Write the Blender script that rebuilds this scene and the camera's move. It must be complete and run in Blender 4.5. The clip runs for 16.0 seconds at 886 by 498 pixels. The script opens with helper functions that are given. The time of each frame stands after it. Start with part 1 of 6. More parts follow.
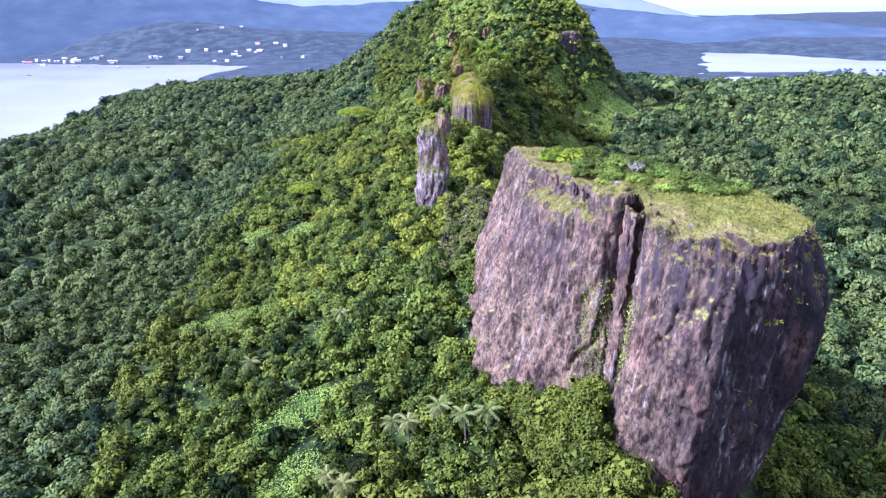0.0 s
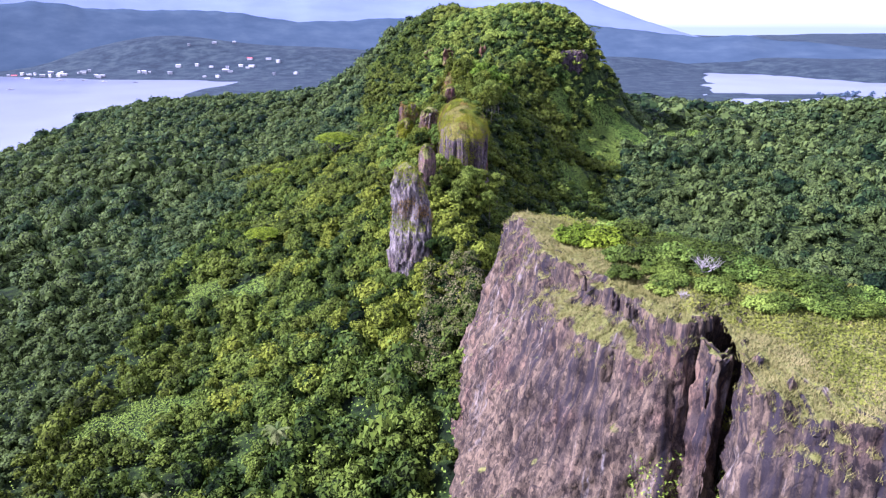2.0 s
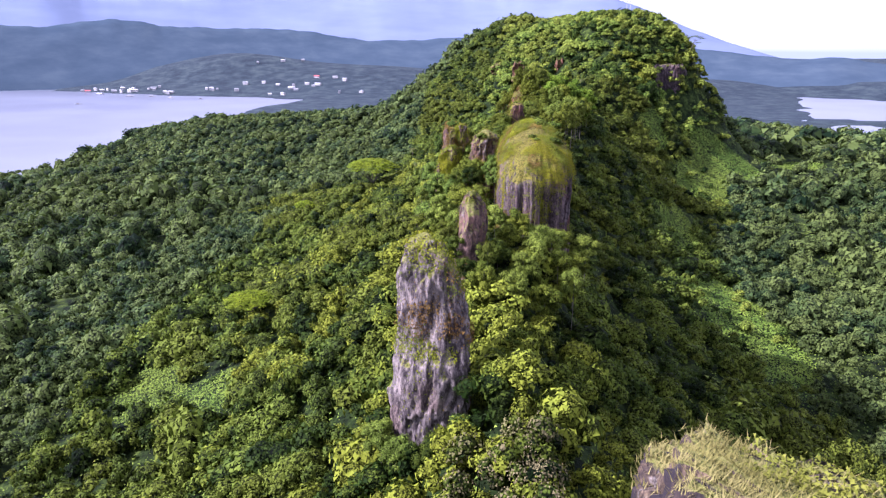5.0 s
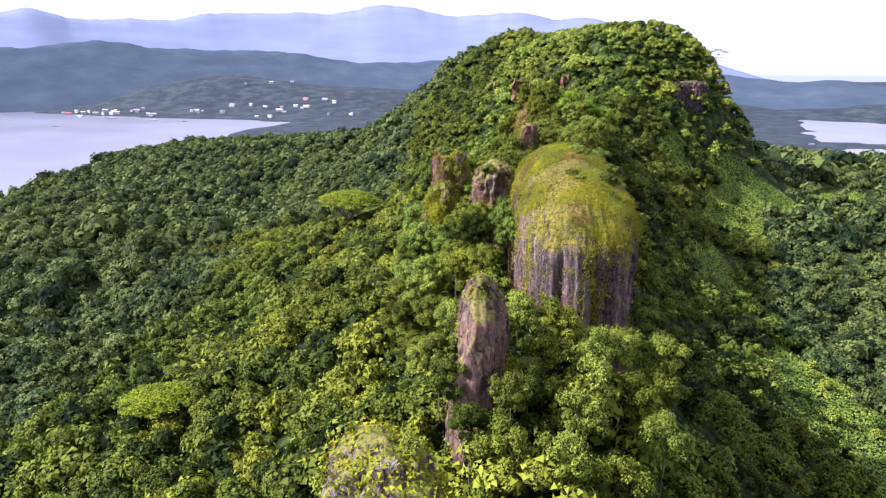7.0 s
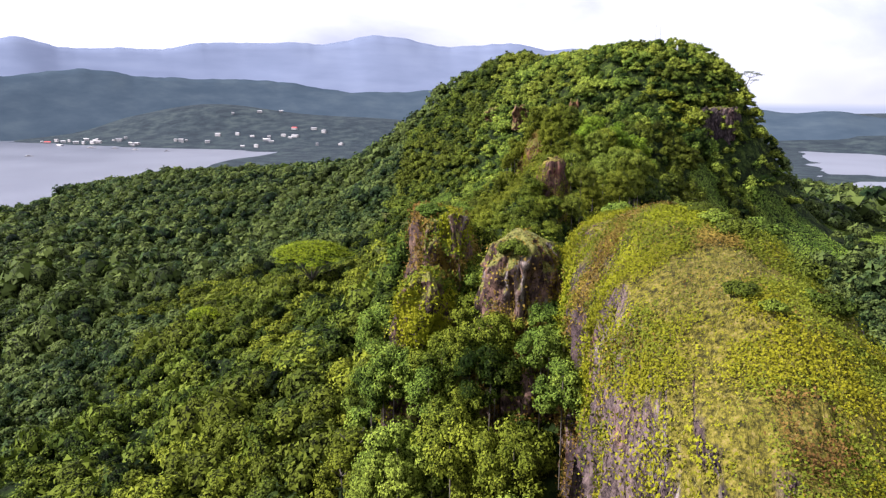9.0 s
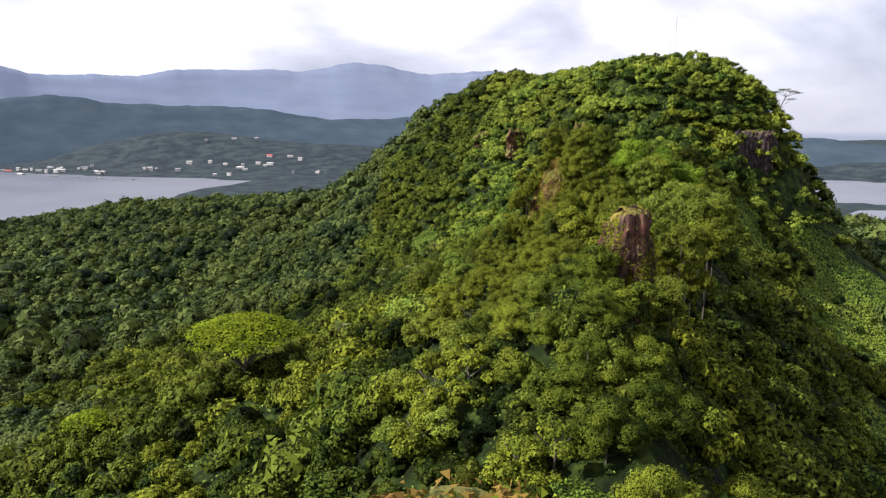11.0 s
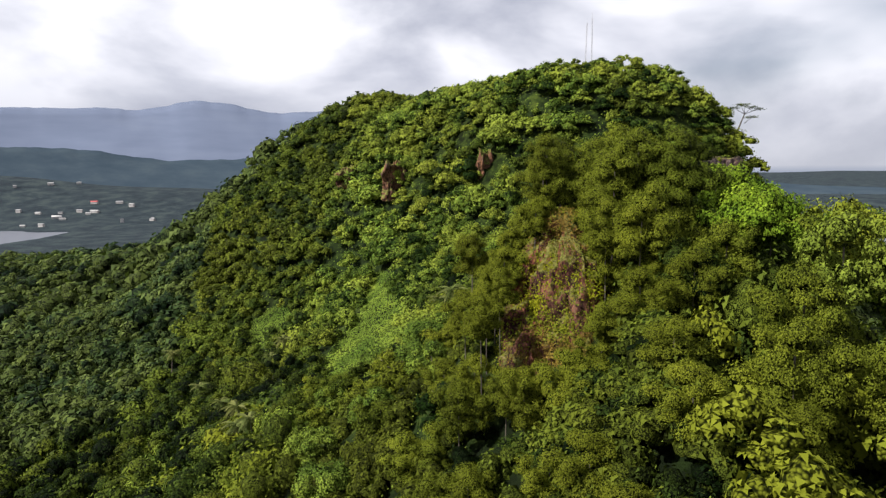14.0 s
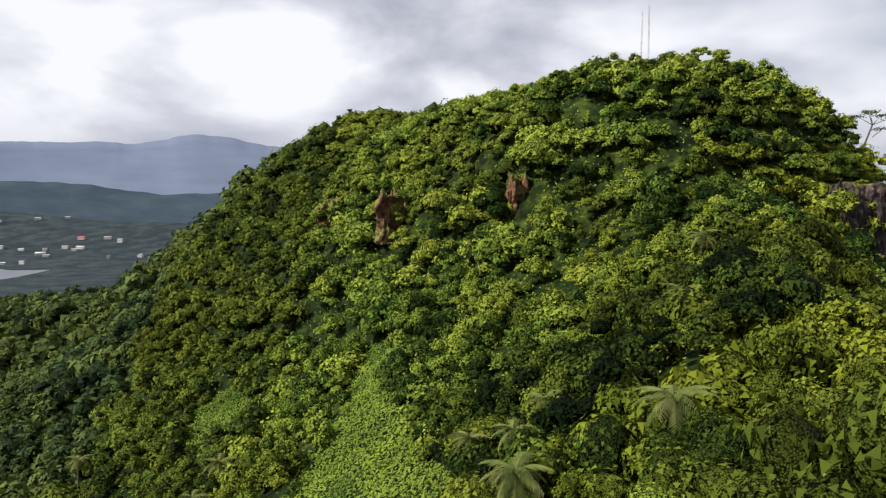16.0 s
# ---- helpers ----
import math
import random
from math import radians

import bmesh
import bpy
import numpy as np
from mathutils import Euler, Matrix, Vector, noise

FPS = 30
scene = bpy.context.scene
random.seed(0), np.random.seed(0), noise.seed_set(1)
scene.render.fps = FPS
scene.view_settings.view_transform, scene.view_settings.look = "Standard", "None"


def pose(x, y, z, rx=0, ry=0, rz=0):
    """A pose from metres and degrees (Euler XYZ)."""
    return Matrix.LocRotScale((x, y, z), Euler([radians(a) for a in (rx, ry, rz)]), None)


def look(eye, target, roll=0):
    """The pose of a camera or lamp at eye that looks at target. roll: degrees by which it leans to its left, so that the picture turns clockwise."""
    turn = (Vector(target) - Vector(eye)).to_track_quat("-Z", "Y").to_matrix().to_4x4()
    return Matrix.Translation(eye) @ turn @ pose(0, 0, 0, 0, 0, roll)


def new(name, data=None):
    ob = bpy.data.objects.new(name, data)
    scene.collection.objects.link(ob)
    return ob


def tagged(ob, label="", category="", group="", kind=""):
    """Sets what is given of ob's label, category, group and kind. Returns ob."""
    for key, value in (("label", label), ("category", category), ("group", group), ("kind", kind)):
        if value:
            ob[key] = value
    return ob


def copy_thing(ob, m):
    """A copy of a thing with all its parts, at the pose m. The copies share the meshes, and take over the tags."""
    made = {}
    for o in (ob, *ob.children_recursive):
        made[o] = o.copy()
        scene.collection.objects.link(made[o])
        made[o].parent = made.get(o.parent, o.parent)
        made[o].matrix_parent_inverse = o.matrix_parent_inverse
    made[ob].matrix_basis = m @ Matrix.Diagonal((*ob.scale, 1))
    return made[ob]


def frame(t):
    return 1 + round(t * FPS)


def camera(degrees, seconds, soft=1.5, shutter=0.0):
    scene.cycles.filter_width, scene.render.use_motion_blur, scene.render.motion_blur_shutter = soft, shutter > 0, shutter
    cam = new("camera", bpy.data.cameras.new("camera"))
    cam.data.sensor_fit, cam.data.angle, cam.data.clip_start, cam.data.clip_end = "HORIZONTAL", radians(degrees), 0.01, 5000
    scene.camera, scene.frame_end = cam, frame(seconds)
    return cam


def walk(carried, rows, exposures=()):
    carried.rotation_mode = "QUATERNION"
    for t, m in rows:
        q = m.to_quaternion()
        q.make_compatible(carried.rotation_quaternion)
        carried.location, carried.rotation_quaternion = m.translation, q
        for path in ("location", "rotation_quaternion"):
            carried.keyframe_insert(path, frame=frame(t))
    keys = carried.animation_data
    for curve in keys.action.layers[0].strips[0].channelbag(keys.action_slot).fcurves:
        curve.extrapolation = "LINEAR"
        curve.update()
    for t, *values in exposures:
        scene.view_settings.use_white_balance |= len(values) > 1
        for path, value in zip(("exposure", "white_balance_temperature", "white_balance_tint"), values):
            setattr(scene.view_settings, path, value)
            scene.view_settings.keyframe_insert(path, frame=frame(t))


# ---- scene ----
cam = camera(65.6, 16.0, soft=1.3)
METRES, EYE, TILT, LEAN, TURN = 500.0, 130.0, -19.4, 0.5, 0.0
ROWS = [
    (0.0, 0.0, 0.0, 0.0, -0.0, 0.0, 0.0),
    (0.5, 0.003, 0.0231, 0.0081, 0.29, 0.22, -0.31),
    (1.0, 0.0054, 0.0508, 0.0171, 0.08, 0.63, -0.42),
    (1.5, 0.0072, 0.0773, 0.0254, -0.15, 0.97, -0.46),
    (2.0, 0.0089, 0.1064, 0.0346, -0.3, 1.31, -0.51),
    (2.5, 0.0106, 0.1334, 0.0422, -0.52, 1.56, -0.54),
    (3.0, 0.0125, 0.1628, 0.0485, -0.7, 1.82, -0.62),
    (3.5, 0.0138, 0.1903, 0.0542, 1.06, 2.01, -1.32),
    (4.0, 0.0147, 0.22, 0.0613, 3.11, 2.24, -2.11),
    (6.5, 0.0069, 0.3624, 0.0958, 5.58, 4.16, -2.99),
    (7.0, 0.0034, 0.3936, 0.104, 4.49, 4.74, -2.63),
    (7.5, 0.0007, 0.4226, 0.1119, 4.02, 5.33, -2.53),
    (8.0, -0.0018, 0.4535, 0.1208, 3.95, 5.97, -2.56),
    (8.5, -0.0036, 0.4817, 0.1289, 3.94, 6.54, -2.56),
    (9.0, -0.0055, 0.512, 0.1378, 3.88, 7.21, -2.61),
    (11.5, -0.0209, 0.6629, 0.1849, 0.99, 10.12, -1.45),
    (12.0, -0.0235, 0.6965, 0.1957, -1.87, 10.77, -0.4),
    (12.5, -0.0254, 0.7275, 0.2058, -3.97, 11.26, 0.45),
    (13.0, -0.0266, 0.7618, 0.2169, -6.09, 11.8, 1.4),
    (13.5, -0.0271, 0.7935, 0.2273, -7.98, 12.18, 2.44),
    (14.0, -0.0249, 0.8274, 0.2384, -8.6, 12.68, 2.76),
    (14.5, -0.0216, 0.8585, 0.2487, -8.54, 13.31, 2.73),
    (15.0, -0.018, 0.8916, 0.2601, -8.52, 13.97, 2.81),
    (15.5, -0.0147, 0.9219, 0.2707, -8.49, 14.68, 2.84),
    (16.0, -0.0112, 0.9552, 0.2829, -8.47, 15.45, 2.88),
]
walk(cam, [(t, pose(0, 0, EYE, TILT, LEAN, TURN) @ pose(METRES * x, METRES * y, METRES * z, 90 + pitch, roll, yaw)) for t, x, y, z, yaw, pitch, roll in ROWS],
     [(0.0, 0.88, 4650, 44), (1.5, 0.62, 4780, 44), (4.0, 0.46, 5000, 44), (6.4, 0.56, 5400, 36), (7.2, 0.46, 5520, 34), (9.0, 0.10, 5820, 24), (12.5, -0.38, 6080, 17), (16.0, -0.62, 6200, 13)])

# ---- world and sun ----
SUN_AZ, SUN_EL = radians(-104.0), radians(39.0)   # azimuth from +y towards +x
world = bpy.data.worlds.new("overcast_sky")
scene.world = world
world.use_nodes = True
wt = world.node_tree
wt.nodes.clear()


def wnode(kind, **kw):
    n = wt.nodes.new(kind)
    for k, v in kw.items():
        n.inputs[k].default_value = v
    return n


w_out = wnode("ShaderNodeOutputWorld")
w_bg = wnode("ShaderNodeBackground", Strength=0.78)
w_sky = wnode("ShaderNodeTexSky")
w_sky.sky_type, w_sky.sun_disc = "NISHITA", False
w_sky.sun_elevation, w_sky.sun_rotation = SUN_EL, SUN_AZ
w_sky.air_density, w_sky.dust_density = 1.0, 2.0
w_tc = wnode("ShaderNodeTexCoord")
w_sep = wnode("ShaderNodeSeparateXYZ")
wt.links.new(w_tc.outputs["Generated"], w_sep.inputs[0])
w_map = wnode("ShaderNodeMapping", Scale=(2.2, 2.2, 4.6), Location=(0.35, 0.1, 0.2))
wt.links.new(w_tc.outputs["Generated"], w_map.inputs[0])
w_n1 = wnode("ShaderNodeTexNoise", Scale=1.25, Detail=7.0, Roughness=0.5, Distortion=0.25)
wt.links.new(w_map.outputs[0], w_n1.inputs["Vector"])
w_r1 = wnode("ShaderNodeValToRGB")
w_r1.color_ramp.elements[0].position, w_r1.color_ramp.elements[0].color = 0.34, (0.86, 0.90, 1.02, 1)
w_r1.color_ramp.elements[1].position, w_r1.color_ramp.elements[1].color = 0.55, (1.90, 1.90, 1.90, 1)
e = w_r1.color_ramp.elements.new(0.44)
e.color = (1.28, 1.31, 1.38, 1)
wt.links.new(w_n1.outputs["Fac"], w_r1.inputs[0])
# blue gaps between the clouds
w_n2 = wnode("ShaderNodeTexNoise", Scale=1.1, Detail=4.0, Roughness=0.5)
w_map2 = wnode("ShaderNodeMapping", Scale=(2.0, 2.0, 5.0), Location=(5.2, 1.7, 3.1))
wt.links.new(w_tc.outputs["Generated"], w_map2.inputs[0])
wt.links.new(w_map2.outputs[0], w_n2.inputs["Vector"])
w_r2 = wnode("ShaderNodeValToRGB")
w_r2.color_ramp.elements[0].position, w_r2.color_ramp.elements[0].color = 0.52, (0, 0, 0, 1)
w_r2.color_ramp.elements[1].position, w_r2.color_ramp.elements[1].color = 0.68, (0.5, 0.5, 0.5, 1)
wt.links.new(w_n2.outputs["Fac"], w_r2.inputs[0])
w_sc = wnode("ShaderNodeVectorMath")
w_sc.operation = "SCALE"
w_sc.inputs["Scale"].default_value = 0.13
wt.links.new(w_sky.outputs[0], w_sc.inputs[0])
w_mix = wnode("ShaderNodeMix")
w_mix.data_type = "RGBA"
wt.links.new(w_r2.outputs[0], w_mix.inputs[0])
wt.links.new(w_r1.outputs[0], w_mix.inputs[6])
wt.links.new(w_sc.outputs[0], w_mix.inputs[7])
# bright milky band above the horizon, sea-grey below it
w_hr = wnode("ShaderNodeMapRange")
w_hr.inputs["From Min"].default_value, w_hr.inputs["From Max"].default_value = 0.0, 0.13
w_hr.inputs["To Min"].default_value, w_hr.inputs["To Max"].default_value = 1.0, 0.0
wt.links.new(w_sep.outputs[2], w_hr.inputs["Value"])
w_mix2 = wnode("ShaderNodeMix")
w_mix2.data_type = "RGBA"
w_mix2.inputs[7].default_value = (0.92, 0.95, 1.0, 1)
w_f2 = wnode("ShaderNodeMath")
w_f2.operation = "MULTIPLY"
w_f2.inputs[1].default_value = 0.75
wt.links.new(w_hr.outputs[0], w_f2.inputs[0])
wt.links.new(w_f2.outputs[0], w_mix2.inputs[0])
wt.links.new(w_mix.outputs[2], w_mix2.inputs[6])
w_lt = wnode("ShaderNodeMapRange")
w_lt.inputs["From Min"].default_value, w_lt.inputs["From Max"].default_value = -0.004, 0.004
w_lt.inputs["To Min"].default_value, w_lt.inputs["To Max"].default_value = 1.0, 0.0
wt.links.new(w_sep.outputs[2], w_lt.inputs["Value"])
w_mix3 = wnode("ShaderNodeMix")
w_mix3.data_type = "RGBA"
w_mix3.inputs[7].default_value = (0.72, 0.80, 0.92, 1)
wt.links.new(w_lt.outputs[0], w_mix3.inputs[0])
wt.links.new(w_mix2.outputs[2], w_mix3.inputs[6])
wt.links.new(w_mix3.outputs[2], w_bg.inputs["Color"])
wt.links.new(w_bg.outputs[0], w_out.inputs[0])

sun_data = bpy.data.lights.new("sun", "SUN")
sun_data.energy, sun_data.angle, sun_data.color = 12.5, radians(1.2), (1.0, 0.94, 0.82)
sun = new("sun", sun_data)
sun_dir = Vector((math.sin(SUN_AZ) * math.cos(SUN_EL), math.cos(SUN_AZ) * math.cos(SUN_EL), math.sin(SUN_EL)))
sun.matrix_world = look(sun_dir * 900, (0, 0, 0))

# ---- materials ----
def material(name):
    m = bpy.data.materials.new(name)
    m.use_nodes = True
    m.node_tree.nodes.clear()
    return m, m.node_tree


def mk(nt, kind, **kw):
    n = nt.nodes.new(kind)
    for k, v in kw.items():
        n.inputs[k].default_value = v
    return n


def ramp(nt, src, stops):
    r = mk(nt, "ShaderNodeValToRGB")
    els = r.color_ramp.elements
    while len(els) < len(stops):
        els.new(0.5)
    for el, (p, c) in zip(els, stops):
        el.position, el.color = p, (*c, 1)
    nt.links.new(src, r.inputs[0])
    return r.outputs[0]


def mixc(nt, fac, a, b, mode="MIX"):
    m = mk(nt, "ShaderNodeMix")
    m.data_type, m.blend_type = "RGBA", mode
    for slot, v in ((0, fac), (6, a), (7, b)):
        if isinstance(v, (int, float)):
            m.inputs[slot].default_value = v
        elif isinstance(v, tuple):
            m.inputs[slot].default_value = (*v, 1)
        else:
            nt.links.new(v, m.inputs[slot])
    return m.outputs[2]


def noise_tex(nt, scale, detail=4.0, rough=0.55, stretch=(1, 1, 1), shift=(0, 0, 0), flow=False):
    """Noise in world space, or along a rock's own upright grain."""
    mp = mk(nt, "ShaderNodeMapping", Scale=stretch, Location=shift)
    if flow:
        g = mk(nt, "ShaderNodeAttribute")
        g.attribute_name = "flow"
        nt.links.new(g.outputs["Vector"], mp.inputs[0])
    else:
        g = mk(nt, "ShaderNodeNewGeometry")
        nt.links.new(g.outputs["Position"], mp.inputs[0])
    n = mk(nt, "ShaderNodeTexNoise", Scale=scale, Detail=detail, Roughness=rough, Distortion=0.5 if flow else 0.0)
    nt.links.new(mp.outputs[0], n.inputs["Vector"])
    return n.outputs["Fac"]


def mathn(nt, op, a, b=None, c=None):
    m = mk(nt, "ShaderNodeMath")
    m.operation = op
    for i, v in enumerate((a, b, c)):
        if v is None:
            continue
        if isinstance(v, (int, float)):
            m.inputs[i].default_value = v
        else:
            nt.links.new(v, m.inputs[i])
    return m.outputs[0]


def finish(nt, color, rough=0.8, bump=None, strength=0.4, dist=0.1, metal=0.0, spec=0.3):
    out = mk(nt, "ShaderNodeOutputMaterial")
    p = mk(nt, "ShaderNodeBsdfPrincipled", Roughness=rough, Metallic=metal)
    p.inputs["Specular IOR Level"].default_value = spec
    if isinstance(color, tuple):
        p.inputs["Base Color"].default_value = (*color, 1)
    else:
        nt.links.new(color, p.inputs["Base Color"])
    if bump is not None:
        b = mk(nt, "ShaderNodeBump", Strength=strength, Distance=dist)
        nt.links.new(bump, b.inputs["Height"])
        nt.links.new(b.outputs[0], p.inputs["Normal"])
    nt.links.new(p.outputs[0], out.inputs[0])
    return p, out


def leaf_material(name, dark, mid, light, tint, patch=0.06, through_light=0.10, shell=0.0):
    """Leaves: each leaf varies, and so does each patch of wood."""
    m, nt = material(name)
    g = mk(nt, "ShaderNodeNewGeometry")
    oi = mk(nt, "ShaderNodeObjectInfo")
    n1 = noise_tex(nt, patch, 3.0, 0.6)
    n2 = noise_tex(nt, patch * 0.22, 2.0, 0.5, shift=(31, 7, 0))
    v = mathn(nt, "MULTIPLY_ADD", g.outputs["Random Per Island"], 0.16, -0.08)
    crownwise = noise_tex(nt, 0.24, 2.0, 0.5, shift=(11, 3, 5))
    v = mathn(nt, "MULTIPLY_ADD", crownwise, 0.35, mathn(nt, "SUBTRACT", v, 0.175))
    v = mathn(nt, "ADD", v, mathn(nt, "MULTIPLY_ADD", n1, 1.35, -0.175))
    own = mk(nt, "ShaderNodeAttribute")
    own.attribute_name = "tone"
    v = mathn(nt, "MULTIPLY_ADD", own.outputs["Fac"], 0.34, v)
    v = mathn(nt, "MULTIPLY_ADD", oi.outputs["Random"], 0.22, v)
    v = mathn(nt, "SUBTRACT", v, 0.09)
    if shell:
        # the closed outside of a crown: foliage cells, shade between them painted dark
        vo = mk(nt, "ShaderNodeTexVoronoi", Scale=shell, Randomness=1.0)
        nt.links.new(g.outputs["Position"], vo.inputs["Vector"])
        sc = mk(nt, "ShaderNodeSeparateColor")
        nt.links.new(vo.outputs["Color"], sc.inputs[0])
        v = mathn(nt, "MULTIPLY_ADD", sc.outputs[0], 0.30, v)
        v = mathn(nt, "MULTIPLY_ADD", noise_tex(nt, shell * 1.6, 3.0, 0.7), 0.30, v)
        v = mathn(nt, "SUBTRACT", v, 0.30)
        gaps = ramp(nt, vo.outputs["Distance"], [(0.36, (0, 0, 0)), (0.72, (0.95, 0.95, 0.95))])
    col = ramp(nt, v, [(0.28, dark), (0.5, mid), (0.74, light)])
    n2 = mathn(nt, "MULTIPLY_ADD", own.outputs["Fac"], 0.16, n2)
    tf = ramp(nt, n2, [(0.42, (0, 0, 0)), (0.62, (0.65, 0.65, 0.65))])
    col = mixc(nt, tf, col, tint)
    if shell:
        # near-black between cells and a darker whole: inner shade put into colour
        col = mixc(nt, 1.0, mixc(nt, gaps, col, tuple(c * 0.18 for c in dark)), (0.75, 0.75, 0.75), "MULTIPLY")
    out = mk(nt, "ShaderNodeOutputMaterial")
    p = mk(nt, "ShaderNodeBsdfPrincipled", Roughness=0.65)
    if shell:
        bp = mk(nt, "ShaderNodeBump", Strength=1.0, Distance=min(0.4, 0.9 / shell))
        bp.invert = True
        nt.links.new(vo.outputs["Distance"], bp.inputs["Height"])
        nt.links.new(bp.outputs[0], p.inputs["Normal"])
    p.inputs["Specular IOR Level"].default_value = 0.03
    nt.links.new(col, p.inputs["Base Color"])
    tr = mk(nt, "ShaderNodeBsdfTranslucent")
    nt.links.new(mixc(nt, 0.5, col, (0.10, 0.16, 0.01)), tr.inputs["Color"])
    ms = mk(nt, "ShaderNodeMixShader")
    ms.inputs[0].default_value = through_light
    nt.links.new(p.outputs[0], ms.inputs[1])
    nt.links.new(tr.outputs[0], ms.inputs[2])
    nt.links.new(ms.outputs[0], out.inputs[0])
    return m


M_LEAF = leaf_material("broadleaf_leaves", (0.003511, 0.008359, 0.001379), (0.03344, 0.05517, 0.007816), (0.09363, 0.1254, 0.01379), (0.07523, 0.08694, 0.007816))
M_LEAF_RIDGE = leaf_material("ridge_leaves", (0.0085, 0.018, 0.0020), (0.068, 0.094, 0.0090), (0.160, 0.186, 0.0150), (0.116, 0.128, 0.0090), patch=0.09)
M_LEAF_HILL = leaf_material("hillside_leaves", (0.00799, 0.01917, 0.002588), (0.08589, 0.1372, 0.01793), (0.2048, 0.2644, 0.03186), (0.1647, 0.1817, 0.01793), patch=0.07)
# leaf colours greyed and blued to paint in distant haze
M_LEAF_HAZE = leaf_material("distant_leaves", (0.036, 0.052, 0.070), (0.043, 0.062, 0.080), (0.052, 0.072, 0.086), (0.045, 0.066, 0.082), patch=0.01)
# green of the outer woods with some blue haze mixed into the colour
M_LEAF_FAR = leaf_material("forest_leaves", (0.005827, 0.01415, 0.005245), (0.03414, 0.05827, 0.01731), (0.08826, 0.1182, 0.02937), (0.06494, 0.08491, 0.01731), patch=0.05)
M_LEAF_YELLOW = leaf_material("sunlit_shrub_leaves", (0.095, 0.105, 0.005), (0.140, 0.156, 0.006), (0.215, 0.225, 0.009), (0.165, 0.145, 0.006), patch=0.2)
M_VINE_RUST = leaf_material("rusty_vine_leaves", (0.045, 0.028, 0.008), (0.105, 0.068, 0.014), (0.19, 0.135, 0.025), (0.12, 0.06, 0.02), patch=0.25)
M_GRASS = leaf_material("low_grass", (0.060, 0.070, 0.008), (0.115, 0.128, 0.015), (0.185, 0.185, 0.026), (0.15, 0.135, 0.02), patch=0.15)
M_CREEPER = leaf_material("creeper_leaves", (0.055, 0.098, 0.013), (0.112, 0.172, 0.022), (0.185, 0.245, 0.030), (0.142, 0.186, 0.022), patch=0.12)
M_UMBRELLA = leaf_material("umbrella_tree_leaves", (0.04875, 0.07313, 0.0039), (0.1024, 0.1443, 0.00585), (0.1658, 0.2097, 0.0078), (0.1219, 0.1511, 0.00585), patch=0.3)
M_PALM = leaf_material("palm_leaves", (0.035, 0.055, 0.012), (0.075, 0.098, 0.024), (0.135, 0.145, 0.048), (0.105, 0.105, 0.028), patch=0.3)
M_DRY = leaf_material("dry_grass", (0.085, 0.075, 0.018), (0.150, 0.130, 0.036), (0.235, 0.195, 0.070), (0.13, 0.125, 0.030), patch=0.15, through_light=0.1)

M_SCRUB = leaf_material("dead_scrub_leaves", (0.045, 0.04, 0.0182), (0.095, 0.08, 0.035), (0.16, 0.135, 0.0595), (0.075, 0.08, 0.021), patch=0.2)

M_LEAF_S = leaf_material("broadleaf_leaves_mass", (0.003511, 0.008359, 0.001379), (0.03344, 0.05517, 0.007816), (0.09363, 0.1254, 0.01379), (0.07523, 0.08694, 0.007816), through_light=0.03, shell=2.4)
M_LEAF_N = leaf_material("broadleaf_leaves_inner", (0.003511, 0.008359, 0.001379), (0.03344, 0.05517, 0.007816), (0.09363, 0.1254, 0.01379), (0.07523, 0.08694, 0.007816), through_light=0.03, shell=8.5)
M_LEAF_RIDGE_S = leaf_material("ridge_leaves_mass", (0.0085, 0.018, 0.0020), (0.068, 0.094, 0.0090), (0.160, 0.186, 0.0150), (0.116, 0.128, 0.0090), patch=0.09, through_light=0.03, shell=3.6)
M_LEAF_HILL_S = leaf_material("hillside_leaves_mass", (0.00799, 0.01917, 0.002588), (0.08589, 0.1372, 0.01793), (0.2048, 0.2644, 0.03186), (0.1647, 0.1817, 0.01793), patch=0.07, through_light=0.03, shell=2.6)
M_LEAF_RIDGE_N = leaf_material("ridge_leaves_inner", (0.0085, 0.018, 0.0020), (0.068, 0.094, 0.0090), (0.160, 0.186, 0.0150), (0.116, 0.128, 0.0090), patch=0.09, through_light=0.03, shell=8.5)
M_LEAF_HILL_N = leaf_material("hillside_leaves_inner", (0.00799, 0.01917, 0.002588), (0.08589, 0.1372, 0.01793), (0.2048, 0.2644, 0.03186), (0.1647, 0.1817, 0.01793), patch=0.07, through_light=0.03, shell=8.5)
# same haze-tinted green for the crowns' inner foliage
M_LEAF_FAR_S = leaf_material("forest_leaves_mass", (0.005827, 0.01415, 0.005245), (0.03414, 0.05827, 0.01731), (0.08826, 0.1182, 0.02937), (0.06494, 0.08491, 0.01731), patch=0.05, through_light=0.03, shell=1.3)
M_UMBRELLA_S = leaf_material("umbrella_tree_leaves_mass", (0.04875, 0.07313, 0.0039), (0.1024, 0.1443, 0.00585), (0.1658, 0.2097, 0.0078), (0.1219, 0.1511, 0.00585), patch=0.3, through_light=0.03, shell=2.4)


M_BARK, nt = material("bark")
finish(nt, ramp(nt, noise_tex(nt, 3.0, stretch=(1, 1, 0.2)), [(0.3, (0.045, 0.038, 0.028)), (0.7, (0.11, 0.095, 0.075))]), 0.9, noise_tex(nt, 8.0), 0.5, 0.03)

M_TWIG, nt = material("bare_twigs")
finish(nt, ramp(nt, noise_tex(nt, 3.0), [(0.3, (0.20, 0.17, 0.15)), (0.7, (0.36, 0.31, 0.27))]), 0.9)


